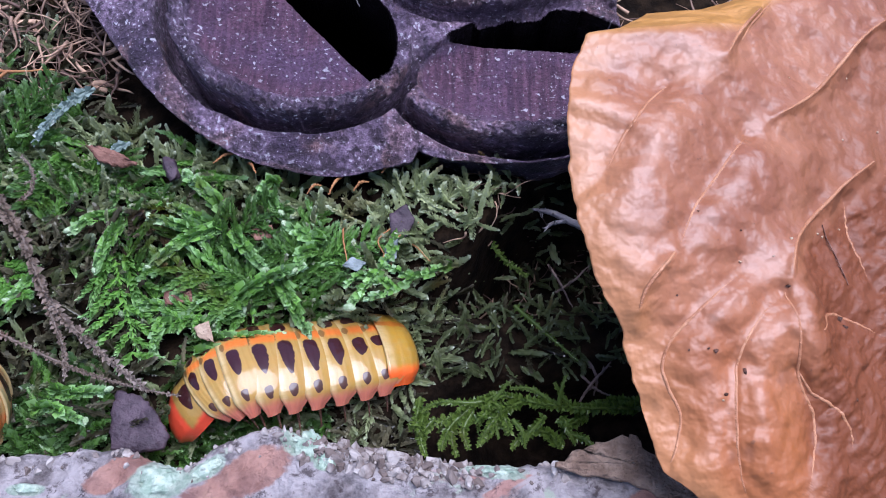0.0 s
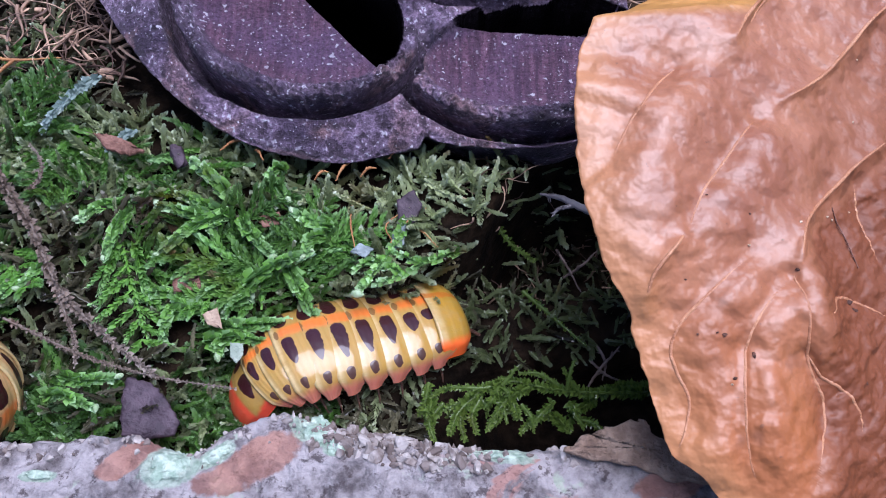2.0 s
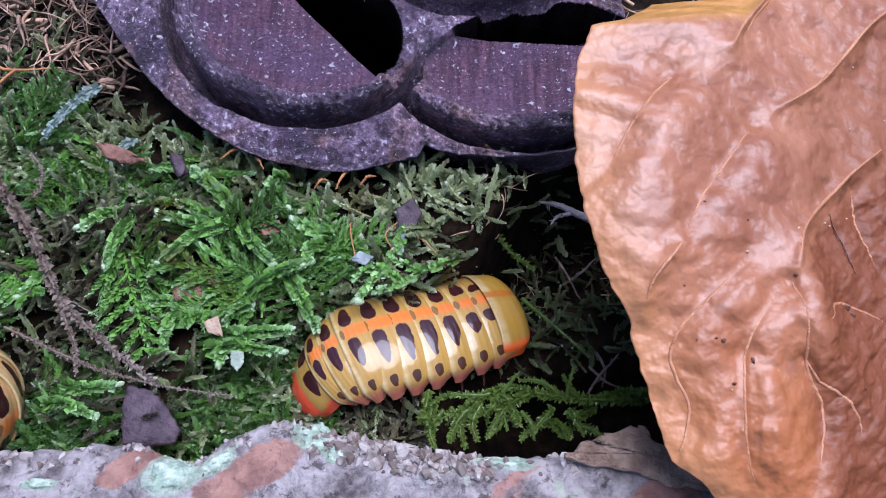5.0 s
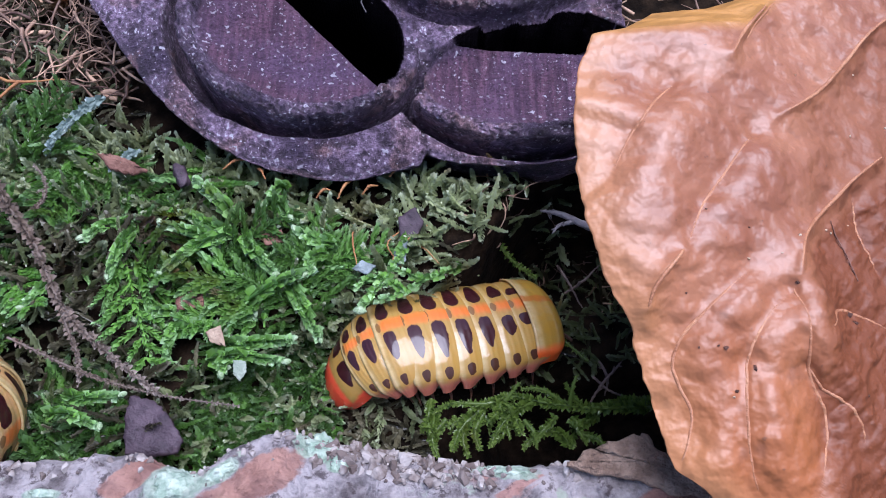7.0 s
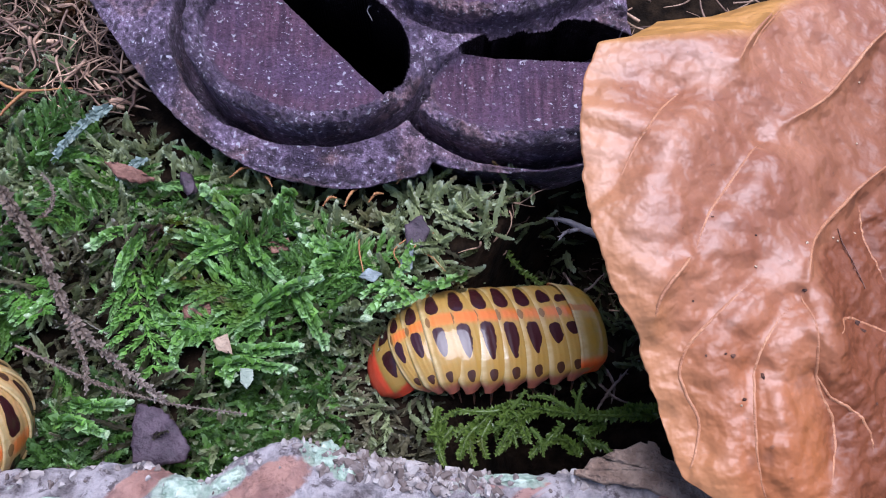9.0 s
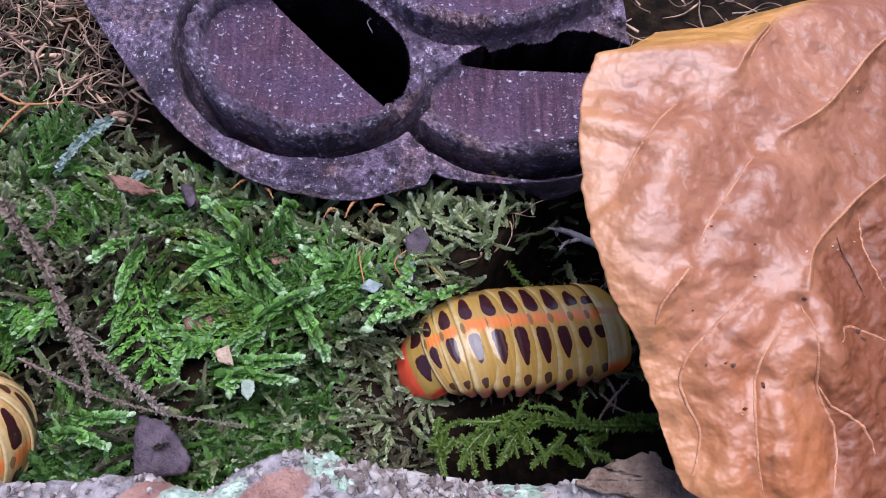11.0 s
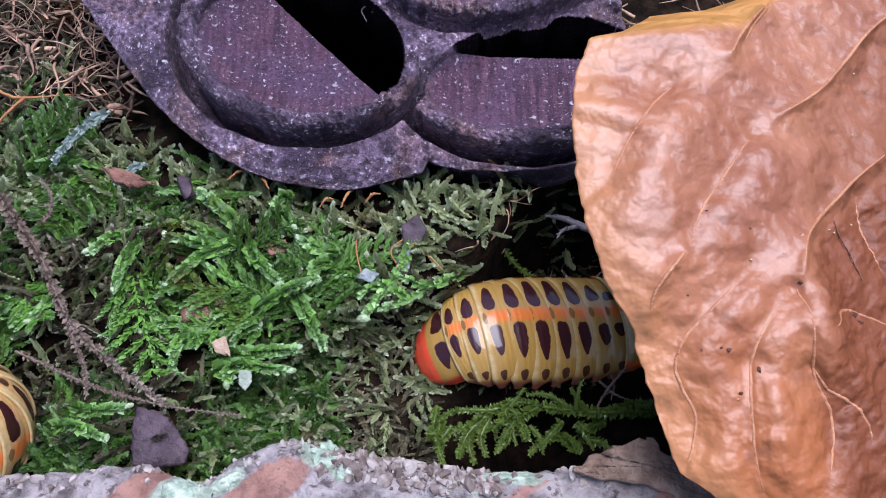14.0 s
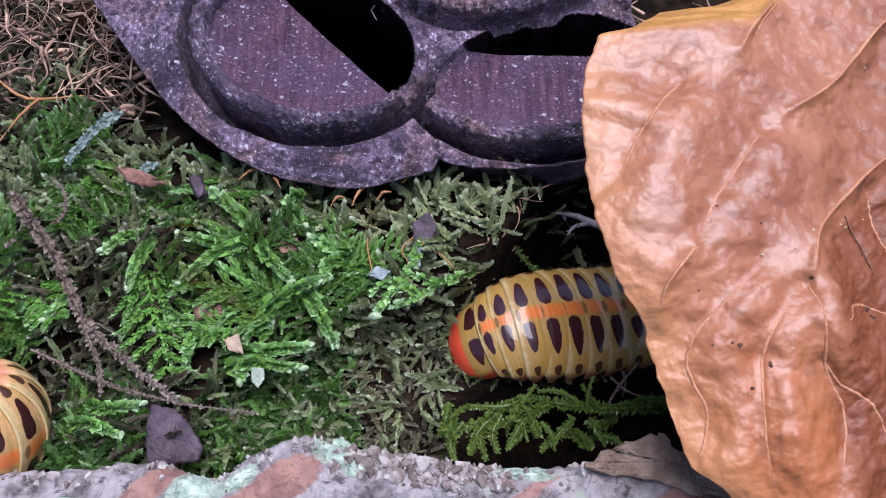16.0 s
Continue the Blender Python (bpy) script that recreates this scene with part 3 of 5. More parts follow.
# chambers: middle, half axes, turn in degrees, a point on the shaft's brink and the way into the shaft
CHAMBERS = [((-25.0, 22.3), 19.6, 13.6, -17, (-20.2, 23.3), (0.71, 0.7)), ((18.5, 15.2), 20.5, 10.8, 8, (14.0, 20.8), (0.03, 1.0)), ((10.0, 41.5), 20.0, 12.0, 4, (10, 47), (0, 1.0))]
HUB = np.array([-2.0, 25.0])


def pod_relief(p):
    """Height over the pod's plane, and the masks of chamber floor and painted hole shade, at plane points p."""
    a, b = p[:, 0], p[:, 1]
    h = -0.5 + 0.5 * fractal(a, b, 7, 4, 8.0) + 0.22 * fractal(a, b, 1.6, 3, 2.0)
    floor, shaft_shade = np.zeros(len(p)), np.zeros(len(p))
    lip_all, groove_all = np.zeros(len(p)), np.zeros(len(p))
    rough = 0.55 * fractal(a, b, 1.1, 3, 7.0) + 0.1 * fractal(a, b, 3.0, 3, 12.0)
    inside_h, inside = np.zeros(len(p)), np.zeros(len(p), bool)
    wob = 0.5 * fractal(a, b, 9, 3, 4.0)
    for mid, ra, rb, turn, brink, way in CHAMBERS:
        cut = 0.3 if mid[1] > 40 else 1.0
        mid = np.array(mid)
        c, s = math.cos(radians(turn)), math.sin(radians(turn))
        u, v = (a - mid[0]) * c + (b - mid[1]) * s, -(a - mid[0]) * s + (b - mid[1]) * c
        e = np.hypot(u / ra, v / rb)
        d = (e - 1) * np.hypot(u, v) / np.maximum(e, 1e-6) + wob
        out = mid - HUB
        out = out / np.linalg.norm(out)
        q = p - mid
        side = smooth(-0.55, 0.25, (q @ np.array([0, -1.0]) * 0.75 + q @ out * 0.5) / np.maximum(np.linalg.norm(q, axis=1), 1e-6))
        lip = np.where((d > -0.6) & (d < 4.2), np.sin(np.pi * np.clip((d + 0.6) / 4.8, 0, 1)) ** 0.6, 0) * (0.5 + 2.1 * side)
        groove = np.where((d > 2.9) & (d < 6.2), smooth(2.9, 3.3, d) * smooth(6.2, 5.2, d), 0) * 14 * cut * side
        lip_all, groove_all = np.maximum(lip_all, lip), np.maximum(groove_all, groove)
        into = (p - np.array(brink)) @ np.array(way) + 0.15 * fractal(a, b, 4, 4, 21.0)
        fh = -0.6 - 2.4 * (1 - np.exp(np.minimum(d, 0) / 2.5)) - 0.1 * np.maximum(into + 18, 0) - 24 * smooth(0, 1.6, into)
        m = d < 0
        # painted black starts just outside the brink
        shaft_shade = np.where((d < 0.45) & (into > 0), 0.97, shaft_shade)
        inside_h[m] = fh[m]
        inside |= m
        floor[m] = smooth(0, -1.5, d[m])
        shaft_shade[m] = smooth(-0.1, 0.6, into)[m]
    h = h + lip_all * (1 + rough) - groove_all
    h[inside] = inside_h[inside]
    return h, floor, shaft_shade


def pod_reach(x, y):
    """How far out under the pod a ground point lies: 1 at the rim."""
    rim = np.array(POD_RIM) - POD_MID
    th = np.arctan2(rim[:, 1], rim[:, 0])
    order = np.argsort(th)
    a, b = x - POD_C[0] - POD_MID[0], (y - POD_C[1]) / 0.9659 - POD_MID[1]
    return np.hypot(a, b) / np.interp(np.arctan2(b, a), th[order], np.hypot(rim[:, 0], rim[:, 1])[order], period=2 * np.pi)


def build_pod():
    na, nr = 560, 190
    ang = np.linspace(-np.pi, np.pi, na, endpoint=False)
    rim = np.array(POD_RIM) - POD_MID
    th = np.arctan2(rim[:, 1], rim[:, 0])
    order = np.argsort(th)
    r = np.interp(ang, th[order], np.hypot(rim[:, 0], rim[:, 1])[order], period=2 * np.pi)
    r = r + 0.25 * fractal(np.cos(ang) * 50, np.sin(ang) * 50, 2.2, 3, 6.0)
    way = np.stack([np.cos(ang), np.sin(ang)], -1)
    rings, floors, shaft_shades = [], [], []
    for k in range(nr):
        f = 0.02 + 0.98 * k / (nr - 1)
        p = POD_MID + way * (r * f)[:, None]
        h, fl, sh = pod_relief(p)
        h = h - 1.4 * smooth(0.8, 1.0, f) - 0.8 * smooth(0.97, 1.0, f)
        rings.append(np.concatenate([p, h[:, None]], 1))
        floors.append(fl)
        shaft_shades.append(sh)
    for f, drop in ((1.004, -2.4), (0.985, -3.4), (0.96, -7.5), (0.9, -10), (0.84, -14), (0.78, -31), (0.4, -31.5), (0.05, -32)):
        p = POD_MID + way * (r * f)[:, None]
        rings.append(np.concatenate([p, np.full((na, 1), drop - 0.5)], 1))
        floors.append(np.zeros(na))
        shaft_shades.append(np.zeros(na))
    q = np.array(rings).reshape(-1, 3)
    v = POD_C + q[:, :1] * POD_A + q[:, 1:2] * POD_B + q[:, 2:] * POD_N
    floors, shaft_shades = np.concatenate(floors), np.concatenate(shaft_shades)
    faces = grid_faces(len(rings), na, True)
    ob = new("seed_pod")
    cut = (floors[faces] > 0.0).all(1)
    centre = q[faces].mean(1)[:, :2]
    which = np.where(cut, np.argmin([np.linalg.norm(centre - np.array(c[0]), axis=1) for c in CHAMBERS], 0), -1)
    for k, name in ((-1, "rim"), (0, "chamber"), (1, "chamber"), (2, "chamber")):
        keep, back = np.unique(faces[which == k], return_inverse=True)
        mesh(name, v[keep], back.reshape(-1, 4), POD, ob, "" if k < 0 else "smooth red-brown chamber wall", {"floor": floors[keep], "shaft_shade": shaft_shades[keep]})
    tagged(ob, "weathered purple-brown woody seed pod with hollow open chambers", "seed pod")


build_pod()

# ---- dry leaf ----
LEAF_C, LEAF_A, LEAF_B, LEAF_N = np.array([40.0, -14, 27]), np.array([0.9539, 0.0787, -0.2897]), np.array([0, 0.965, 0.2622]), np.array([0.3002, -0.2501, 0.9205])
LEFT_B = (-46, -42, -38, -34.4, -31.3, -26.4, -19.9, -14.1, -7.6, 0, 8.7, 17, 24.1, 28.8, 31.0, 36.5, 41.3, 48.5, 54)
LEFT_A = (9, 2, -4, -7.4, -10.9, -12.6, -14.6, -16.7, -20.4, -22.6, -23, -23.3, -21.6, -19.5, -13.9, -6.9, 8.5, 35.8, 42)
RIGHT_B = (-46, -40, -35, -31.2, -25.9, -20.3, -12.7, 0, 20, 40, 54)
RIGHT_A = (14, 20, 22, 20.4, 21.7, 24.1, 31.1, 40, 46, 47, 44)
# folds: points along the line, and how the blade stands beside it: "rise" swells after the line, "step" drops after it
FOLDS = [("rise", 2.2, 1.0, [(1.9, 13.7), (-0.1, 11.9), (-3.8, 7.1), (-7.3, 2.7), (-9.9, -2.2), (-11.3, -3.9)]), ("step", 1.5, 1.0, [(-11.3, -3.9), (-14.0, -6.9), (-15.4, -9.2), (-15.9, -11.6)]),
         ("rise", 2.0, 0.9, [(-1.0, -5.8), (-3.0, -7.1), (-6.8, -10.4), (-9.6, -13.6), (-11.0, -15.8), (-11.4, -18.8), (-10.6, -20.9), (-9.2, -23.7), (-9.0, -26.5), (-10.1, -29.2), (-10.3, -31.3)]),
         ("rise", 2.2, 1.0, [(3.6, -9.1), (0.6, -11.5), (-1.5, -14.7), (-2.5, -17.7), (-3.2, -22.1), (-3.3, -25.7), (-3.1, -29.2), (-2.2, -32.7), (-1.1, -34.7)]),
         ("rise", 1.9, 0.6, [(4.1, -8.2), (4.5, -12.9), (5.2, -18.2), (7.0, -21.8), (8.5, -24.0), (8.4, -27.7), (6.6, -31.3), (5.7, -34.8)]),
         ("rise", 1.9, 0.7, [(5.2, -18.2), (7.5, -21.1), (11.3, -23.2), (13.7, -26.1), (14.2, -29.1)]),
         ("step", 0.9, 1.0, [(24.2, 13.2), (19.0, 9.5), (14.4, 5.6), (10.0, 1.9), (6.3, -1.7), (4.3, -6.7)]),
         ("rise", 1.9, 1.1, [(-8.4, 21.3), (-12.3, 17.8), (-15.2, 14.1), (-17.6, 9.7), (-19.1, 6.3)]),
         ("step", 1.0, 1.0, [(29.6, 37.1), (24.7, 33.3), (19.6, 27.7), (14.8, 22.9), (10.9, 20.1), (6.1, 17.2)]),
         ("step", 1.0, 1.0, [(6.7, 35.1), (1.7, 29.6), (-1.1, 25.5)]), ("rise", 1.5, 0.6, [(-22.3, 16.0), (-19.4, 15.2), (-16.1, 13.5)])]
VEIN_LINES = [spline(f[3], 26) for f in FOLDS] + [spline(v, 26) for v in ([(19.2, 7.2), (20.8, 0.3), (23, -5.1)], [(7.6, -13.7), (14.3, -10.2), (25.7, -12.9)], [(11.4, 38.8), (5.6, 33), (2, 27.7)])]


def beside(a, b, line):
    """Distance from a line, and how far to its left hand (-1) or right hand (1) as one looks down it."""
    near, turn = np.full(len(a), 99.0), np.zeros(len(a))
    for p, q in zip(line[:-1], line[1:]):
        d = q - p
        t = np.clip(((a - p[0]) * d[0] + (b - p[1]) * d[1]) / max(d @ d, 1e-6), 0, 1)
        ra, rb = a - p[0] - t * d[0], b - p[1] - t * d[1]
        r = np.hypot(ra, rb)
        cross = (d[0] * rb - d[1] * ra) / max(np.hypot(*d), 1e-6)
        m = r < near
        near[m], turn[m] = r[m], (cross / np.maximum(r, 1e-6))[m]
    return near, turn


def leaf_relief(a, b):
    """Height of the crumpled blade over its plane: swellings and steps along the folds, a rolled edge and a flap at the top."""
    shape = a.shape
    a, b = a.ravel(), b.ravel()
    h = np.full(len(a), 2.8)
    near = np.full(len(a), 99.0)
    for (way, amp, wide, _), line in zip(FOLDS, VEIN_LINES):
        d, turn = beside(a, b, line)
        near = np.minimum(near, d)
        to = 0.5 + 0.5 * turn
        if way == "rise":
            x = d / (4.6 * wide)
            h = h + 1.3 * amp * wide * to * x * np.exp(1 - x) * smooth(4.4, 1.8, x)
        else:
            h = h + amp * ((1 - to) * np.exp(-d / 6.5) - to * (smooth(0, 4.5, d) * np.exp(-d / 10) - np.exp(-d / 2.0)))
    h = h + 0.35 * np.exp(-(near / 0.6) ** 2)
    for line in VEIN_LINES[len(FOLDS):]:
        d, _ = beside(a, b, line)
        h = h - 0.7 * np.exp(-d / 1.8)
    # a soft valley below the brow
    d, _ = beside(a, b, spline([(-20.8, 21.2), (-13.0, 20.7), (-6.7, 20.7), (0.5, 17.8), (5.1, 16.2)], 20))
    h = h - 1.2 * np.exp(-(d / 4.5) ** 2)
    h = h + 0.45 * fractal(a, b, 15, 2, 3.0) + 0.16 * fractal(a * 0.8 - 0.5 * b, 0.55 * a + 0.85 * b, 4.2, 2, 9.0) + 0.05 * fractal(0.5 * (a + b), b - a, 2.3, 2, 5.0)
    edge = a - np.interp(b, LEFT_B, LEFT_A)
    h = h - 4.4 * np.exp(-np.maximum(edge, 0) / 8.0) + 1.6
    # the flap above the shoulder bends away
    brow = b - np.interp(a, (-19.5, -6.4, 3.4, 10.3, 30), (29.3, 30.6, 31.9, 38.6, 52))
    h = h - 0.75 * np.maximum(brow, 0)
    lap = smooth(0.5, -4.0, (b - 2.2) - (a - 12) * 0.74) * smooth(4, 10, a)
    h = h + lap * (0.35 * fractal(0.45 * a + 0.3 * b, 1.1 * b - 0.7 * a, 1.7, 3, 14.0) + 0.5 * fractal(a, b, 5.0, 2, 15.0))
    return h.reshape(shape), near.reshape(shape), smooth(-2.4, 1.2, brow).reshape(shape), lap.reshape(shape)


def leaf_point(a, b, h):
    return LEAF_C + np.multiply.outer(a, LEAF_A) + np.multiply.outer(b, LEAF_B) + np.multiply.outer(h, LEAF_N)


def build_leaf():
    leaf = new("dry_leaf")
    tagged(leaf, "crumpled glossy tan dead leaf leaning over the moss", "leaf")
    nb, na = 330, 220
    b = np.linspace(-46, 53, nb)[:, None] + np.zeros((1, na))
    f = np.linspace(0, 1, na)[None, :]
    le = np.interp(b[:, :1], LEFT_B, LEFT_A) + 0.25 * fractal(b[:, :1], b[:, :1] * 0, 3, 3, 2)
    ri = np.interp(b[:, :1], RIGHT_B, RIGHT_A) + 0.5 * fractal(b[:, :1], b[:, :1] * 0 + 40, 4, 3, 2)
    a = le + (ri - le) * f
    h, near, fold, lap = leaf_relief(a, b)
    top = leaf_point(a, b, h)
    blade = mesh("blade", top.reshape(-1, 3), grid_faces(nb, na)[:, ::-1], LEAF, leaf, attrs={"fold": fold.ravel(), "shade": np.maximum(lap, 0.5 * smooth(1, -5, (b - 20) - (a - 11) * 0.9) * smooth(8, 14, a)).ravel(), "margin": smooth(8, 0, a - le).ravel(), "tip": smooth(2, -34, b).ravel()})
    thick = blade.modifiers.new("thickness", "SOLIDIFY")
    thick.thickness, thick.offset = 0.35 * MM, -1
    for line in VEIN_LINES[:10] + VEIN_LINES[11:]:
        q = spline(line[::3], 90)
        hh, _, _, _ = leaf_relief(q[:, 0], q[:, 1])
        v, fc = tube(leaf_point(q[:, 0], q[:, 1], hh - 0.16), 0.3 * np.sin(np.pi * np.linspace(0.06, 0.97, 90)) ** 0.4, 8)
        mesh("vein", v, fc, VEIN, leaf, "pale raised vein")
    rng = np.random.default_rng(8)
    v, fc = tube(leaf_point(*[np.array(q) for q in ((14.2, 15.1, 16.1, 17.9), (2.7, 0.8, -1.6, -5.7))], leaf_relief(np.array([14.2, 15.1, 16.1, 17.9]), np.array([2.7, 0.8, -1.6, -5.7]))[0] + 0.15), (0.05, 0.1, 0.1, 0.07), 6)
    mesh("stalk", v, fc, BROWN_BARK, leaf, "thin dark stalk stuck to the blade")
    for a0, b0, s in ((15.5, -10.7, 1.1), (16.1, -11.8, 0.6), (-2.0, -18.8, 0.6), (-4.4, -21.8, 0.45), (-6.8, -16.0, 0.4), (-5.8, -16.3, 0.45), (-9.1, -16.3, 0.3), (-11, -15.8, 0.35), (-7.2, 2.1, 0.28),
                      (-1.6, -0.3, 0.35), (4.3, -7.6, 0.45), (-10.5, -9.3, 0.22), (14.8, -21.9, 0.3)):
        hh, _, _, _ = leaf_relief(np.array([a0]), np.array([b0]))
        v, fc = pebble(rng, s)
        v *= (0.8, 0.8, 0.35)
        mesh("speck", v + leaf_point(np.array([a0]), np.array([b0]), hh + 0.05), fc, SPECK, leaf, "dark speck of dirt")
    for a0, b0, s in ((22.0, 26.6, 0.3), (19.5, 16.2, 0.34), (5.9, -0.9, 0.3), (13.3, 1.3, 0.3), (14.2, 1.0, 0.24), (-1.5, -4.3, 0.34), (2.8, -3.6, 0.2), (26.6, 18.5, 0.26), (10.5, 24.5, 0.2), (17.9, 2.6, 0.24), (-4.9, -22.5, 0.3)):
        hh, _, _, _ = leaf_relief(np.array([a0]), np.array([b0]))
        v, fc = pebble(rng, s)
        mesh("grain", v * (1, 1, 0.5) + leaf_point(np.array([a0]), np.array([b0]), hh + 0.04), fc, GRAIN, leaf, "pale grain stuck to the blade")


build_leaf()

# ---- moss ----


def shoot(rng, length, width, leaves, curve, flat=True, broad=0.33):
    """One mossy shoot along +x: points, triangles and how pale each point is."""
    pts, tris, pale = [], [], []
    n = 7
    s = np.linspace(0, 1, n)
    bend = rng.uniform(-0.16, 0.16) * length
    line = lambda t: np.array([length * t, bend * t * t, curve * length * (t - t * t * 1.25)])
    stem, f = tube([line(t) for t in s], np.linspace(0.2, 0.08, n), 3)
    pts += stem.tolist()
    pale += [0.1] * len(stem)
    for q in f:
        tris += [(q[0], q[k], q[k + 1]) for k in range(1, len(q) - 1)]
    for k in range(leaves):
        t = 0.06 + 0.94 * k / leaves
        c = line(t)
        side = (-1, 1, 0)[k % 3] if not flat else (-1, 1, -1, 1, 0)[k % 5]
        roll = side * rng.uniform(0.95, 1.35) if side else rng.uniform(-0.5, 0.5)
        open_ = rng.uniform(0.42, 0.72) * (1 - 0.5 * t ** 3)
        out = np.array([0, math.sin(roll), math.cos(roll) * 0.9])
        d = np.array([math.cos(open_), 0, 0]) + out * math.sin(open_)
        ln = width * (0.5 + 0.6 * math.sin(math.pi * min(1, t * 0.75 + 0.18))) * rng.uniform(0.8, 1.2)
        w = np.cross(d, out)
        w = w / (np.linalg.norm(w) + 1e-6) * ln * broad + np.array([1, 0, 0]) * ln * 0.1
        lift = out * ln * 0.06
        w = w + rng.normal(0, 0.09, 3) * ln
        m = len(pts)
        pts += [c, c + d * ln * 0.45 + w + lift, c + d * ln, c + d * ln * 0.45 - w + lift]
        g = 0.06 + 0.75 * t ** 6
        pale += [g * 0.5, g, min(1, g + 0.25), g]
        tris += [(m, m + 1, m + 2), (m, m + 2, m + 3)]
    return np.array(pts), np.array(tris), np.array(pale)


def branched(rng, length):
    """A main shoot with side branches in two ranks."""
    pieces = [shoot(rng, length, 1.25, 80, 0.2, True, 0.27)]
    n = 8
    for k in range(1, n):
        t = k / n
        for side in (-1, 1):
            v, f, g = shoot(rng, length * (0.52 - 0.36 * t) * rng.uniform(0.8, 1.2), 1.1, int(52 - 20 * t), 0.1, True, 0.27)
            turn = frame_of(side * rng.uniform(0.7, 1.0), rng.uniform(-0.15, 0.2), side * 0.25)
            c = np.array([length * (t + rng.uniform(-0.03, 0.03)), 0, 0.2 * length * (t - 1.25 * t * t)])
            pieces.append((v @ turn.T + c, f, g))
    vs, fs, gs, m = [], [], [], 0
    for v, f, g in pieces:
        vs.append(v)
        fs.append(f + m)
        gs.append(g)
        m += len(v)
    return np.vstack(vs), np.vstack(fs), np.concatenate(gs)


def frame_of(azimuth, rise, roll):
    """Rotation whose x axis points along the azimuth, raised by rise."""
    return np.array((Matrix.Rotation(azimuth, 3, "Z") @ Matrix.Rotation(-rise, 3, "Y") @ Matrix.Rotation(roll, 3, "X")))


def carpet(name, shoots, places, material, label, category):
    """Many shoots in one mesh. places: (variant, x, y, z, azimuth, rise, roll, size, tint)."""
    vs, fs, pale, tint, n = [], [], [], [], 0
    for k, x, y, z, az, rise, roll, size, tn in places:
        v, f, g = shoots[k]
        vs.append(v @ frame_of(az, rise, roll).T * size + (x, y, z))
        fs.append(f + n)
        pale.append(g)
        tint.append(np.full(len(v), tn))
        n += len(v)
    ob = mesh(name, np.vstack(vs), np.vstack(fs), material, attrs={"pale": np.concatenate(pale), "tint": np.concatenate(tint)}, flat=True)
    return tagged(ob, label, category, kind="stuff")


def bank_edge(x, y):
    return y - np.interp(x, BANK_X, BANK_Y)


# the dead stems' line across the bank
STEM_X, STEM_Y = (-90, -73.5, -68.1, -61.3, -52.3, -43.5), (22, 3, -5, -16, -24, -29.5)


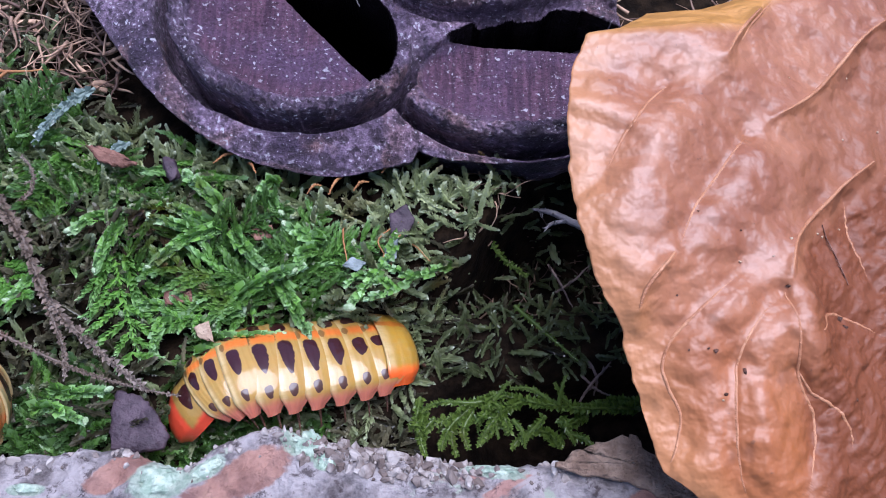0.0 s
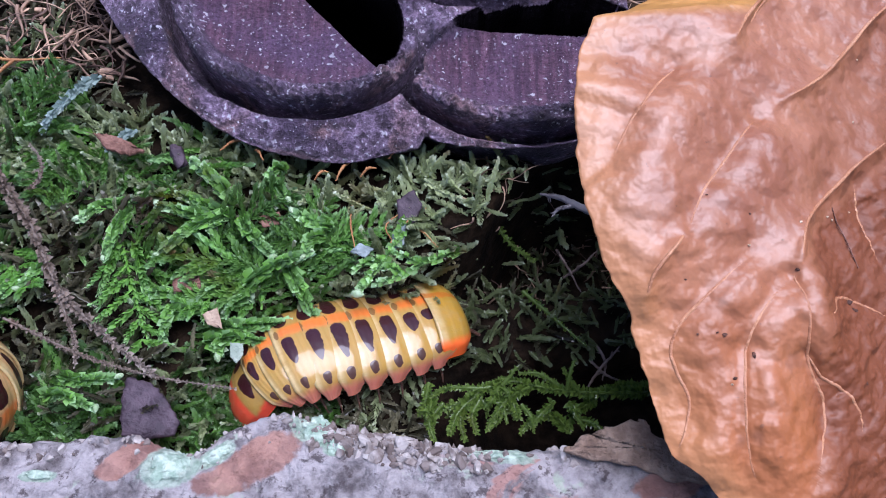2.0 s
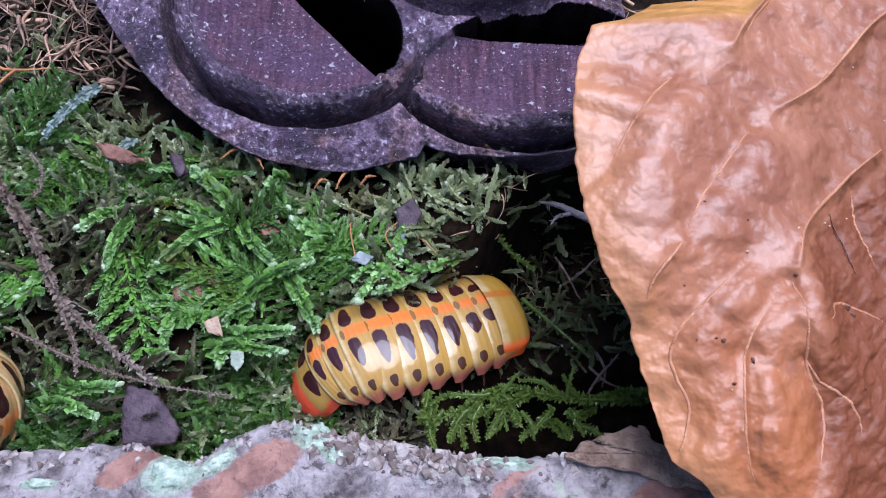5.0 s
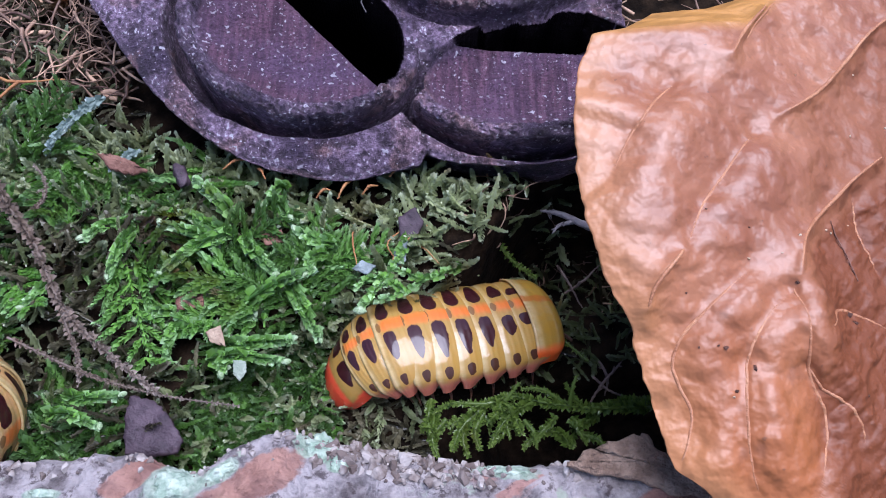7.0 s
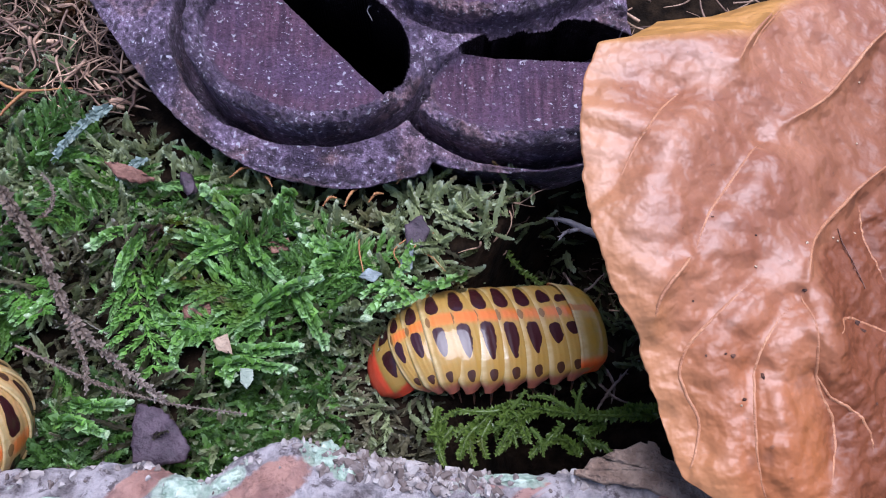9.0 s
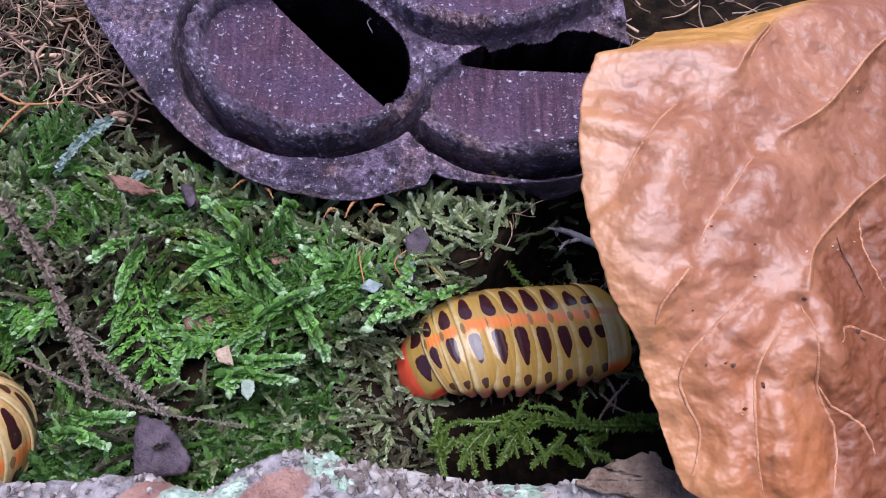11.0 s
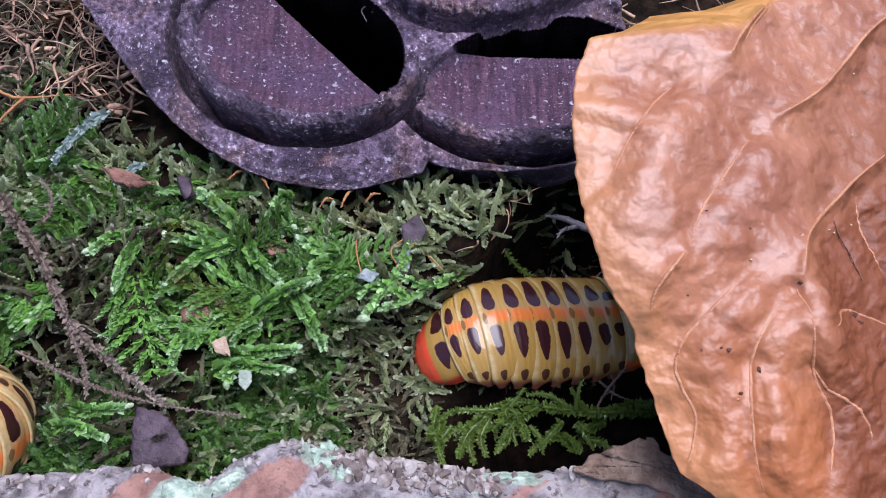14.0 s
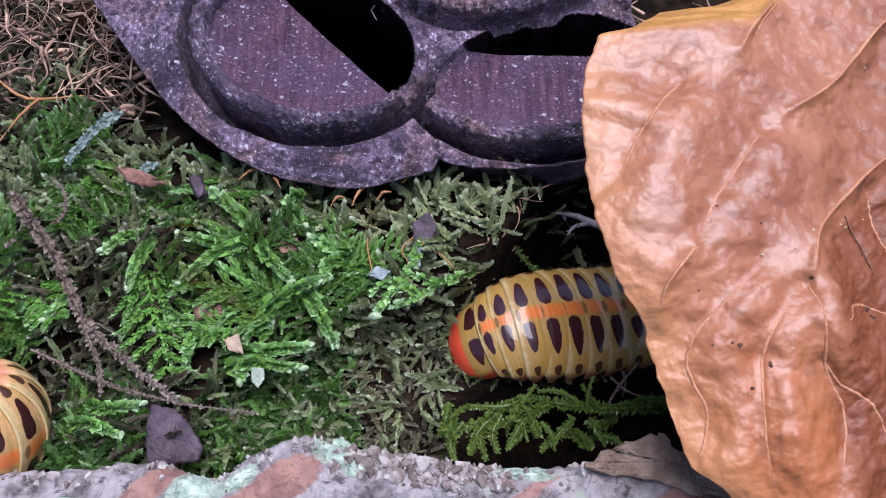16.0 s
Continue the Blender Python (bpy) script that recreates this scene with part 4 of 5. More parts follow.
def scatter_moss():
    rng = np.random.default_rng(11)
    feather = [shoot(rng, rng.uniform(8, 13), rng.uniform(1.1, 1.45), 84, rng.uniform(0.05, 0.3), True, 0.27) for _ in range(6)] + [branched(rng, rng.uniform(14, 20)) for _ in range(6)]
    fine = [shoot(rng, rng.uniform(4.5, 8), rng.uniform(1.0, 1.5), 38, rng.uniform(0, 0.3), False) for _ in range(8)]
    big, small, brown = [], [], []
    # star-shaped clumps of feather moss on the bank
    for _ in range(230):
        x, y = rng.uniform(-98, -4), rng.uniform(-46, 42)
        if (x < -57 or y < -22) and rng.random() < 0.2:
            continue
        e = bank_edge(x, y)
        if e < 0 or pod_reach(x, y) < (0.98 if x > -46 else 1.1) or (x > -20 and y < -6) or (y > 24 and x > -62) or (x > -24 and y > -2) or (y > 5 and x > -46 and rng.random() < 0.75) or (y > 24 and rng.random() < 0.8) or (y > 29):
            continue
        if y < np.interp(x, CREST_X, CREST_Y) + 1:
            continue
        z = float(ground_height(x, y)) + rng.uniform(0.8, 3.6)
        if abs(y - np.interp(x, STEM_X, STEM_Y)) < (7 if x < -62 else 9) and x < -42:
            z -= 3.2
        turn, tint = rng.uniform(0, 6.28), np.clip(rng.normal(0.66 if -24 < y < 14 and -54 < x < -14 else 0.1 if y < -8 else 0.5, 0.3), 0, 1)
        for k in range(rng.integers(3, 7)):
            az = turn + k * 1.05 + rng.normal(0, 0.25)
            if math.sin(az) > 0.3 and rng.random() < 0.4:
                az = -az
            if x < -42 and min(abs(y + q * math.sin(az) - np.interp(x + q * math.cos(az), STEM_X, STEM_Y)) for q in (0, 6, 12)) < 4.5:
                continue
            if min(math.hypot(x + q * math.cos(az) + 75.4, y + q * math.sin(az) + 32.2) for q in (0, 6, 12)) < 13:
                continue
            if min(pod_reach(x + q * math.cos(az), y + q * math.sin(az)) for q in (6, 12, 18)) < (0.985 if x > -46 else 1.05):
                continue
            if min(bank_edge(x + q * math.cos(az), y + q * math.sin(az)) for q in (7, 13, 19)) < 2.5 and x > -62:
                continue
            if y > -4 and x < -46 and rng.random() < 0.3:
                continue
            big.append((rng.integers(6) if y > 6 and x > -60 else rng.integers(12), x + rng.normal(0, 0.8), y + rng.normal(0, 0.8), z + rng.uniform(-1, 0.6), az, rng.uniform(-0.05, 0.45), rng.normal(0, 0.3),
                        rng.uniform(0.75, 1.3), np.clip(tint + rng.normal(0, 0.15), 0, 1)))
    # fine olive moss: between the clumps, under the pod's rim and down the bank
    for _ in range(4200):
        x, y = rng.uniform(-100, 30), rng.uniform(-42, 48)
        e = bank_edge(x, y)
        if e < -5 or y < np.interp(x, CREST_X, CREST_Y) + 0.5:
            continue
        if pod_reach(x, y) < (0.93 if x > -46 else 1.05):
            continue
        if x < -24 and y < 4 and rng.random() < 0.7:
            continue
        if x > 1 and (y < 7 or e < 1) and rng.random() < 0.75:
            continue
        if x < -60 and y > 28 and rng.random() < 0.85:
            continue
        small.append((rng.integers(8), x, y, float(ground_height(x, y)) + rng.uniform(0, 1.5), rng.uniform(0, 6.28), rng.uniform(0.1, 1.1), rng.uniform(0, 6.28),
                      rng.uniform(0.6, 1.15), np.clip(rng.normal(0.8 if y > 0 and x > -30 else 0.12 if x < -24 and y < 4 else 0.45, 0.25), 0, 1)))
    # brownish dead moss on the trench floor and the hollow's sides
    for _ in range(5200):
        x, y = rng.uniform(-48, 60), rng.uniform(-37, 24)
        e = bank_edge(x, y)
        if e > 2 or y < np.interp(x, CREST_X, CREST_Y) + 0.5:
            continue
        track = abs(y - np.interp(x, TRACK_X, TRACK_Y)) < 10
        if x > -4 and y < np.interp(x, TRACK_X, TRACK_Y) - 6:
            continue
        if x > -3 and y < np.interp(x, TRACK_X, TRACK_Y) - 4 and rng.random() < 0.3:
            continue
        if x > 2 and rng.random() < 0.6:
            continue
        if track and rng.random() < 0.4 or x > 5 and rng.random() < 0.4:
            # tint cut to a tenth past x = 0: hollow's shade put into colour
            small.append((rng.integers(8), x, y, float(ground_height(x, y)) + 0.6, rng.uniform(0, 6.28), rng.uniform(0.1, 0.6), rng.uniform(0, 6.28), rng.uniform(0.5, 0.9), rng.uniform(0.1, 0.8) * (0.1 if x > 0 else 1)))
            continue
        if x < -19 and rng.random() < 0.9 or x > -4 and rng.random() < 0.5:
            continue
        # darker past x = -5, shade of the trench painted into the moss
        brown.append((rng.integers(8), x, y, float(ground_height(x, y)) + (0.5 if track else 0.3), rng.uniform(0, 6.28), rng.uniform(0.0, 0.5) if track else rng.uniform(0, 0.9),
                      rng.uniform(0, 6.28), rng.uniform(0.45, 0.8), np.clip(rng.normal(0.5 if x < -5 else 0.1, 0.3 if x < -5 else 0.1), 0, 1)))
    for _ in range(420):
        x, y = rng.uniform(-104, -58), rng.uniform(27, 70)
        if pod_reach(x, y) < 1.08:
            continue
        brown.append((rng.integers(8), x, y, float(ground_height(x, y)) + rng.uniform(0.3, 2.5), rng.uniform(0, 6.28), rng.uniform(0, 0.7), rng.uniform(0, 6.28), rng.uniform(0.6, 1.1), rng.uniform(0, 0.6)))
    # brown litter over the shaded corner beside the twigs
    for _ in range(330):
        x, y = rng.uniform(-80, -46), rng.uniform(-36, 4)
        small_ = rng.random() < 0.15
        (small if small_ else brown).append((rng.integers(8), x, y, float(ground_height(x, y)) + rng.uniform(2.0, 4.6), rng.uniform(0, 6.28), rng.uniform(-0.1, 0.6),
                                             rng.uniform(0, 6.28), rng.uniform(0.5, 1.0), rng.uniform(0, 0.35)))
    carpet("feather_moss", feather, big, MOSS, "glossy wet green feather moss in starry tufts", "moss")
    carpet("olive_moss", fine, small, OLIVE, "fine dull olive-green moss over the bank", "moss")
    short = []
    for _ in range(1500):
        x, y = rng.uniform(-62, -17), rng.uniform(-40, -9)
        if bank_edge(x, y) > 1 or y < np.interp(x, CREST_X, CREST_Y) + 0.8 or (x > -21 and rng.random() < 0.6):
            continue
        short.append((rng.integers(8), x, y, float(ground_height(x, y)) + rng.uniform(-0.3, 1.0), rng.uniform(0, 6.28), rng.uniform(0.1, 0.75), rng.normal(0, 0.5), rng.uniform(0.5, 0.85),
                      np.clip(rng.normal(0.2, 0.2), 0, 1)))
    for _ in range(420):
        x, y = rng.uniform(-76, -44), rng.uniform(-38, -25)
        if y < np.interp(x, CREST_X, CREST_Y) + 0.8 or math.hypot(x + 75.4, y + 32.2) < 11 or math.hypot(x + 44.7, y + 33.2) < 9.5:
            continue
        short.append((rng.integers(8), x, y, float(ground_height(x, y)) + rng.uniform(1.5, 4.2), rng.uniform(0, 6.28), rng.uniform(-0.1, 0.5), rng.normal(0, 0.4), rng.uniform(0.7, 1.25),
                      np.clip(rng.normal(0.15, 0.2), 0, 1)))
    carpet("short_moss", fine, short, MOSS, "short dark green moss along the rock", "moss")
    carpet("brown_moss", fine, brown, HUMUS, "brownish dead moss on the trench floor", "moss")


scatter_moss()


def fern_frond(points, width, leaves, seed, label, material=None, group="moss fronds by the rock", name="moss_frond", category="moss frond"):
    """A single feathery shoot along a line, with a stem and leaflets."""
    rng = np.random.default_rng(seed)
    material = material or FERN
    width = width * 0.78 if material is FERN else width
    line = spline(points, 60)
    thing = new(name)
    tagged(thing, label, category, group)
    v, f = tube(line[::2], np.linspace(0.42, 0.16, 30) * (0.6 if material is MOSS else min(1.3, 0.6 * width) if material is DEAD else 1), 5)
    mesh("stem", v, f, material, thing, attrs={"pale": np.full(len(v), 0.3), "tint": np.full(len(v), 0.5)})
    pts, tris, pale, tint = [], [], [], []
    leaves = int(leaves * (1.7 if material is DEAD or material is FERN else 1))
    for k in range(leaves):
        t = 0.03 + 0.96 * k / leaves
        i = min(int(t * 59), 58)
        c, d = line[i], line[i + 1] - line[i]
        d = d / np.linalg.norm(d)
        up = np.array([0, -0.35, 0.93])
        s = np.cross(up, d)
        s /= np.linalg.norm(s)
        side = (-1, 1)[k % 2] if k % 5 else 0
        out = s * side * rng.uniform(0.75, 1) + up * (rng.uniform(0, 0.35) if side else 1.0)
        if material is MOSS:
            turn = rng.uniform(-1.7, 1.7)
            out = s * math.sin(turn) + up * math.cos(turn)
            side = 1 if abs(turn) > 0.5 else 0
        go = d * rng.uniform(0.35, 0.7) * (1.0 if material is FERN else 2.6 if material is MOSS else 1.7) + out
        go = go + rng.normal(0, 0.6 if material is DEAD else 0.34, 3)
        go /= np.linalg.norm(go)
        ln = width * (1.15 - 0.55 * t) * (rng.uniform(0.4, 0.9) if material is DEAD else rng.uniform(0.55, 1.35))
        w = np.cross(go, up if side else s)
        w = w / np.linalg.norm(w) * ln * (0.42 if material is MOSS else 0.26 if material is FERN else 0.34) + up * rng.normal(0, 0.16) * ln
        m = len(pts)
        pts += [c, c + go * ln * 0.45 + w + up * 0.1, c + go * ln, c + go * ln * 0.45 - w + up * 0.1]
        # stray pale MOSS leaflets paint in wet highlights; the tips are pale themselves
        g = (0.04 + 0.5 * rng.random() ** 3 if material is MOSS else 0.06) + 0.6 * t ** 6
        pale += [g * 0.5, g, g + 0.2, g]
        tint += [float(np.clip(rng.normal(0.55, 0.25), 0, 1))] * 4
        tris += [(m, m + 1, m + 2), (m, m + 2, m + 3)]
    tagged(mesh("foliage", pts, tris, material, thing, flat=True, attrs={"pale": pale, "tint": tint}), kind="stuff")


def moss_bud(x, y, z, s):
    rng = np.random.default_rng(int(abs(x * 10)))
    v, f = tube([(-0.9, 0, 0), (-0.6, 0, 0), (0, 0.05, 0.1), (0.6, 0, 0), (0.9, 0, -0.1)], (0.1, 0.45, 0.62, 0.4, 0.08), 8)
    v = v @ frame_of(rng.uniform(0, 6.28), 0.3, 0).T * s
    tagged(mesh("moss_bud", v + (x, y, z), f, BUD), "pale green moss bud at a shoot's tip", "moss bud", "moss buds")


# broad glossy plumes that stand out of the carpet: root and tip of each
PLUMES = [-34.9, 3.4, -43.9, 11.1, -35.7, 1.6, -46.8, -7.7, -34.6, 1.1, -27.9, -7.8, -53.6, 2.3, -55.7, -8.3,
          -38.9, -14.0, -50.7, -15.0, -38.1, 1.7, -45.3, 4.2, -38.9, 0.5, -48.4, 2.0, -18.4, -1.2, -25.3, 0.8,
          -38.2, -22.0, -25.4, -22.5, -37.7, -19.2, -24.3, -18.4, -37.1, -16.6, -31.2, -14.2, -33.9, -20.5, -35.2, -24.4,
          -32.6, -12.5, -21.8, -7.0, -26.0, -7.8, -20.0, -18.6, -44.4, -17.1, -35.7, -16.9,
          -54.1, 3.4, -61.5, -1.1, -31.4, 7.5, -26.5, 3.1, -19.7, -2.9, -22.7, -7.8, -65.8, -7.7, -68.5, -14.0,
          -61.5, -31.7, -52.0, -34.0, -59.3, -28.1, -49.5, -29.0, -27.6, 9.9, -31.2, 5.7, -43.0, -14.0, -44.5, -22.0]


def build_plumes():
    rng = np.random.default_rng(4)
    for k in range(0, len(PLUMES), 4):
        a, b = np.array(PLUMES[k:k + 2]), np.array(PLUMES[k + 2:k + 4])
        mid = (a + b) / 2 + rng.normal(0, 0.6, 2)
        long = float(np.linalg.norm(b - a))
        low = b[1] < -13 and a[0] > -45
        pts = [(*a, 2.6), (*mid, 3.6), (*b, 2.4)] if low else [(*a, 3.6), (*mid, 5.8), (*b, 5.2)]
        fern_frond(pts, rng.uniform(1.5, 1.9), int(long * 17 + 30), 50 + k, "bright glossy green moss plume with a pale tip", MOSS, "moss plumes on the bank")
        moss_bud(*(b + (b - a) / long * 0.3), 2.9 if low else 5.7, rng.uniform(0.55, 0.95))


GREEN_FROND = "yellow-green feathery moss frond arching over the rock's edge"
SHADE_FROND = "dark green feathery moss frond in the shade of the rock"
fern_frond([(33.9, -27.8, -4), (30.5, -28.1, -3), (22.5, -28.5, -2), (16.0, -27.9, -1), (10.2, -27.4, 0), (4.1, -30.4, 0), (-2.5, -33.6, -1)], 1.55, 330, 1, GREEN_FROND)
fern_frond([(14.6, -27.9, -1), (11.8, -29.5, 0), (9.4, -32.0, 0.5), (7.1, -35.6, 0)], 1.35, 150, 2, GREEN_FROND)
fern_frond([(10.2, -27.4, 0), (6.8, -28.7, 0.5), (1.4, -28.5, 0), (-1.7, -29.8, -0.5)], 1.1, 130, 3, GREEN_FROND)
fern_frond([(22.5, -28.5, -2), (20.7, -27.1, 0), (19.5, -25.5, 1.5)], 0.9, 60, 4, GREEN_FROND)
fern_frond([(5.9, -29.5, 0), (2.8, -32.7, 0), (1.4, -36.2, -0.5)], 1.4, 110, 5, GREEN_FROND)
fern_frond([(19.8, -28.1, -2), (16.1, -26.0, -0.5), (12.4, -26.0, 0)], 0.9, 80, 6, GREEN_FROND)
fern_frond([(20.5, -34.2, -4), (18.2, -32.2, -3), (14.9, -33.0, -2), (12.6, -35.3, -2)], 1.4, 140, 7, SHADE_FROND)
fern_frond([(25.7, -28.7, -5), (21.6, -31.4, -4), (20.3, -35.0, -3)], 1.4, 110, 8, SHADE_FROND)
fern_frond([(36.4, -26.4, -6), (29.6, -26.4, -5), (23.9, -28.2, -5)], 1.6, 170, 9, SHADE_FROND)
fern_frond([(14.5, -8, -7), (19, -13, -6), (25, -19.5, -5)], 1.01, 60, 8, "slender green moss frond across the dark hollow")
OVERHANG = "bright green moss frond hanging over the trench's brink"
fern_frond([(3.5, -4.6, 2), (1.6, -6.1, 3.5), (-3.1, -9.3, 5.4), (-7.6, -12.2, 6.2), (-11.2, -13.4, 6.2)], 1.44, 120, 10, OVERHANG, MOSS)
fern_frond([(-5.5, 1, 3.5), (-6.9, -3, 5), (-9.5, -9.3, 6.2), (-12.1, -12.8, 6.4), (-13.2, -14.6, 6)], 1.55, 130, 9, OVERHANG, MOSS)
fern_frond([(-2.6, -9.0, 5.2), (-5.4, -8.3, 5.8), (-8.2, -6.9, 5.8)], 1.15, 60, 11, OVERHANG, MOSS)
fern_frond([(-9.4, -9.2, 6.1), (-12.2, -9.2, 6.2), (-14.6, -11.0, 5.6)], 1.15, 60, 12, OVERHANG, MOSS)
fern_frond([(-6.4, -11.3, 6), (-8.3, -10.3, 6.4), (-10.4, -10.8, 6.4)], 1.15, 55, 13, OVERHANG, MOSS)
moss_bud(-13.4, -15.2, 6.4, 1.3)
fern_frond([(-64.5, 31.0, 4), (-67.0, 26.0, 6), (-70.2, 20.5, 6.2), (-72.0, 17.5, 5)], 1.5, 150, 14, "bleached bluish-white moss plume among the green", PALE, "moss plumes on the bank")
fern_frond([(-55.5, 18.5, 4), (-57.5, 15.5, 5.4), (-59.6, 13.3, 5.4)], 1.2, 80, 15, "bleached bluish-white moss plume among the green", PALE, "moss plumes on the bank")
fern_frond([(9.9, -28.2, 0.5), (11.2, -26.9, 1.8), (12.1, -25.9, 2.6)], 0.9, 34, 16, GREEN_FROND)
fern_frond([(20.4, -28.2, -1), (20.6, -26.6, 1.2), (21.4, -24.6, 2.6)], 0.8, 34, 17, GREEN_FROND)
fern_frond([(6.5, -30.0, 0), (5.0, -33.2, 0.2), (5.8, -36.2, 0)], 1.2, 80, 19, SHADE_FROND)
fern_frond([(0.5, -31.0, 0), (-1.6, -34.0, -0.2), (-0.8, -37.2, -0.4)], 1.2, 80, 20, SHADE_FROND)
fern_frond([(3.4, -31.5, -0.6), (3.2, -34.5, -0.6), (4.0, -37.0, -0.6)], 1.2, 70, 26, SHADE_FROND)


def build_undergrowth():
    """Short crowded fronds below the long ones, down to the rock."""
    rng = np.random.default_rng(77)
    for k in range(20):
        right = k > 15
        x, y = (rng.uniform(17, 22), rng.uniform(-33, -30)) if right else (rng.uniform(-4, 13), rng.uniform(-31.5, -27))
        heading, reach = rng.uniform(-2.5, -0.5) - 0.1, rng.uniform(2.6, 6.5)
        dx, dy = math.cos(heading) * reach, math.sin(heading) * reach
        z = rng.uniform(-3, -1) if right else rng.uniform(-2.5, 0)
        bow, rise = rng.uniform(-1.2, 1.2), rng.uniform(0.3, 1.8)
        fern_frond([(x, y, z), (x + dx * 0.5 - dy * bow * 0.2, y + dy * 0.5 + dx * bow * 0.2, z + rise), (x + dx, y + dy, z + rng.uniform(-1, 0.8))],
                   rng.uniform(0.7, 1.5), int(reach * rng.uniform(9, 14)), 200 + k, SHADE_FROND if right or k % 3 else GREEN_FROND)


build_undergrowth()
DARK_FROND = "dark green moss frond on the hollow's slope"
fern_frond([(9, 9, -9), (13, 4, -11), (18, 1, -13)], 1.3, 80, 22, DARK_FROND)
fern_frond([(2, 8, 2), (5, 11, 1), (9, 11.5, 0)], 1.2, 70, 24, "pale olive moss frond under the pod's rim", OLIVE)
fern_frond([(-3, 9, 3), (0, 6, 3.5), (4, 5, 2.5)], 1.2, 70, 25, "pale olive moss frond under the pod's rim", OLIVE)


def rod_thing(name, points, radii, sides, material, label, category, fuzz=0, seed=0, group=""):
    """A twig or root: one bent rod, with stubby scales where fuzz is given."""
    rng = np.random.default_rng(seed)
    line = spline(points, 50)
    line = line + rng.normal(0, 0.05, line.shape)
    pieces = [tube(line, np.interp(np.linspace(0, 1, 50), np.linspace(0, 1, len(radii)), radii), sides)]
    for _ in range(fuzz):
        k = rng.integers(1, 48)
        d = rng.normal(0, 1, 3) + (line[k + 1] - line[k]) * 1.5 + (0, -0.3, 0.5)
        d = d / np.linalg.norm(d) * rng.uniform(0.6, 1.5)
        pieces.append(tube([line[k], line[k] + d * 0.6, line[k] + d + rng.normal(0, 0.15, 3)], (0.2, 0.16, 0.03), 4))
    v, f = join(pieces)
    return tagged(mesh(name, v, f, material), label, category, group)


DEAD_STEM = "fuzzy brown dead moss stem lying across the bank"
for k, (pts, w, n) in enumerate([([(-80, 11, 6.5), (-73.5, 3, 7), (-68.1, -3.6, 7), (-61.3, -14.5, 6.8), (-52.3, -22.6, 6), (-43.5, -28.8, 3.8)], 2.0, 460),
                                 ([(-71.5, 1.5, 6.8), (-69.0, 6, 7), (-69.8, 10, 7), (-73.5, 14.5, 5.5)], 0.9, 110), ([(-64.5, -10, 6.4), (-60, -18, 6), (-57.5, -23, 5), (-57, -27, 4)], 1.2, 150),
                                 ([(-70, -19, 4.5), (-58, -24.5, 4.8), (-52.6, -26.4, 4.4), (-43.2, -28.5, 3.4), (-31.4, -29.7, 2)], 0.95, 240), ([(-79, 0, 5), (-75, 5, 6), (-70, 8.5, 6)], 1.0, 100)]):
    fern_frond(pts, w, n, 80 + k, DEAD_STEM, DEAD, "dead moss stems", "dead_moss_stem", "moss stem")
ORANGE = "thin orange rootlet over the moss"
rod_thing("rootlet", [(-92, 41, 3), (-86, 36, 4), (-81.5, 34.5, 4.5), (-73, 35.5, 4)], (0.25, 0.32, 0.3, 0.12), 6, ORANGE_ROOT, ORANGE, "root", 0, 5, "orange rootlets")
rod_thing("rootlet", [(-81.5, 34.5, 4.5), (-85, 31, 3.5), (-88, 26, 2.5)], (0.35, 0.3, 0.15), 6, ORANGE_ROOT, ORANGE, "root", 0, 6, "orange rootlets")
rod_thing("rootlet", [(-15.6, 3.5, 3), (-15.5, -1, 3.8), (-14.2, -6.5, 3.2)], (0.12, 0.17, 0.08), 6, ORANGE_ROOT, ORANGE, "root", 0, 7, "orange rootlets")
rod_thing("rootlet", [(-8.6, -4.5, 4), (-5.5, 0, 4.2), (-2.6, 3, 3.4)], (0.17, 0.2, 0.08), 6, ORANGE_ROOT, ORANGE, "root", 0, 8, "orange rootlets")
rod_thing("rootlet", [(-6.5, -1, 4.2), (-3.5, -1.8, 3.6), (-0.6, -4.5, 2.6)], (0.15, 0.14, 0.07), 6, ORANGE_ROOT, ORANGE, "root", 0, 9, "orange rootlets")
rod_thing("rootlet", [(-7, 1.5, 4.2), (-9.5, -1.5, 4), (-6.5, -6, 2.6)], (0.12, 0.14, 0.07), 6, ORANGE_ROOT, ORANGE, "root", 0, 10, "orange rootlets")
STRAW = "dry tan straw lying on moss under the pod's rim"
for k, (x0, y0, x1, y1) in enumerate([(-39.4, 13.6, -35.1, 15.5), (-18.5, 7.3, -16.3, 10.9), (-9.5, 12.1, -6.3, 14.1), (-14.3, 8.1, -11.6, 9.9), (-22.2, 7.5, -19.9, 9.0), (-33.3, 13.6, -31.6, 11.4)]):
    rod_thing("straw", [(x0, y0, 5), ((x0 + x1) / 2, (y0 + y1) / 2 + 0.4, 5.8), (x1, y1, 5.2)], (0.12, 0.3, 0.1), 5, ORANGE_ROOT, STRAW, "straw", 0, 60 + k, "dry straws")
rod_thing("plant_fibre", [(-14.4, 43.2, 14), (-15.3, 44.9, 15), (-14.1, 45.8, 15.4), (-13.2, 44.3, 15)], (0.08, 0.1, 0.1, 0.06), 5, GREY_ROOT, "fine pale fibre caught on the pod's edge", "fibre", 0, 70)
GREY = "pale grey root stub reaching out of the dark hollow"
rod_thing("root_stub", [(36, 8, -11), (27, 10.2, -8.5), (22.5, 11.6, -7), (18.5, 12.2, -6.5)], (0.9, 0.75, 0.6, 0.2), 7, GREY_ROOT, GREY, "root", 14, 11)
rod_thing("root_stub", [(25, 10.6, -8), (22, 9.2, -7), (20.6, 7.5, -7)], (0.5, 0.35, 0.12), 6, GREY_ROOT, GREY, "root", 4, 12)
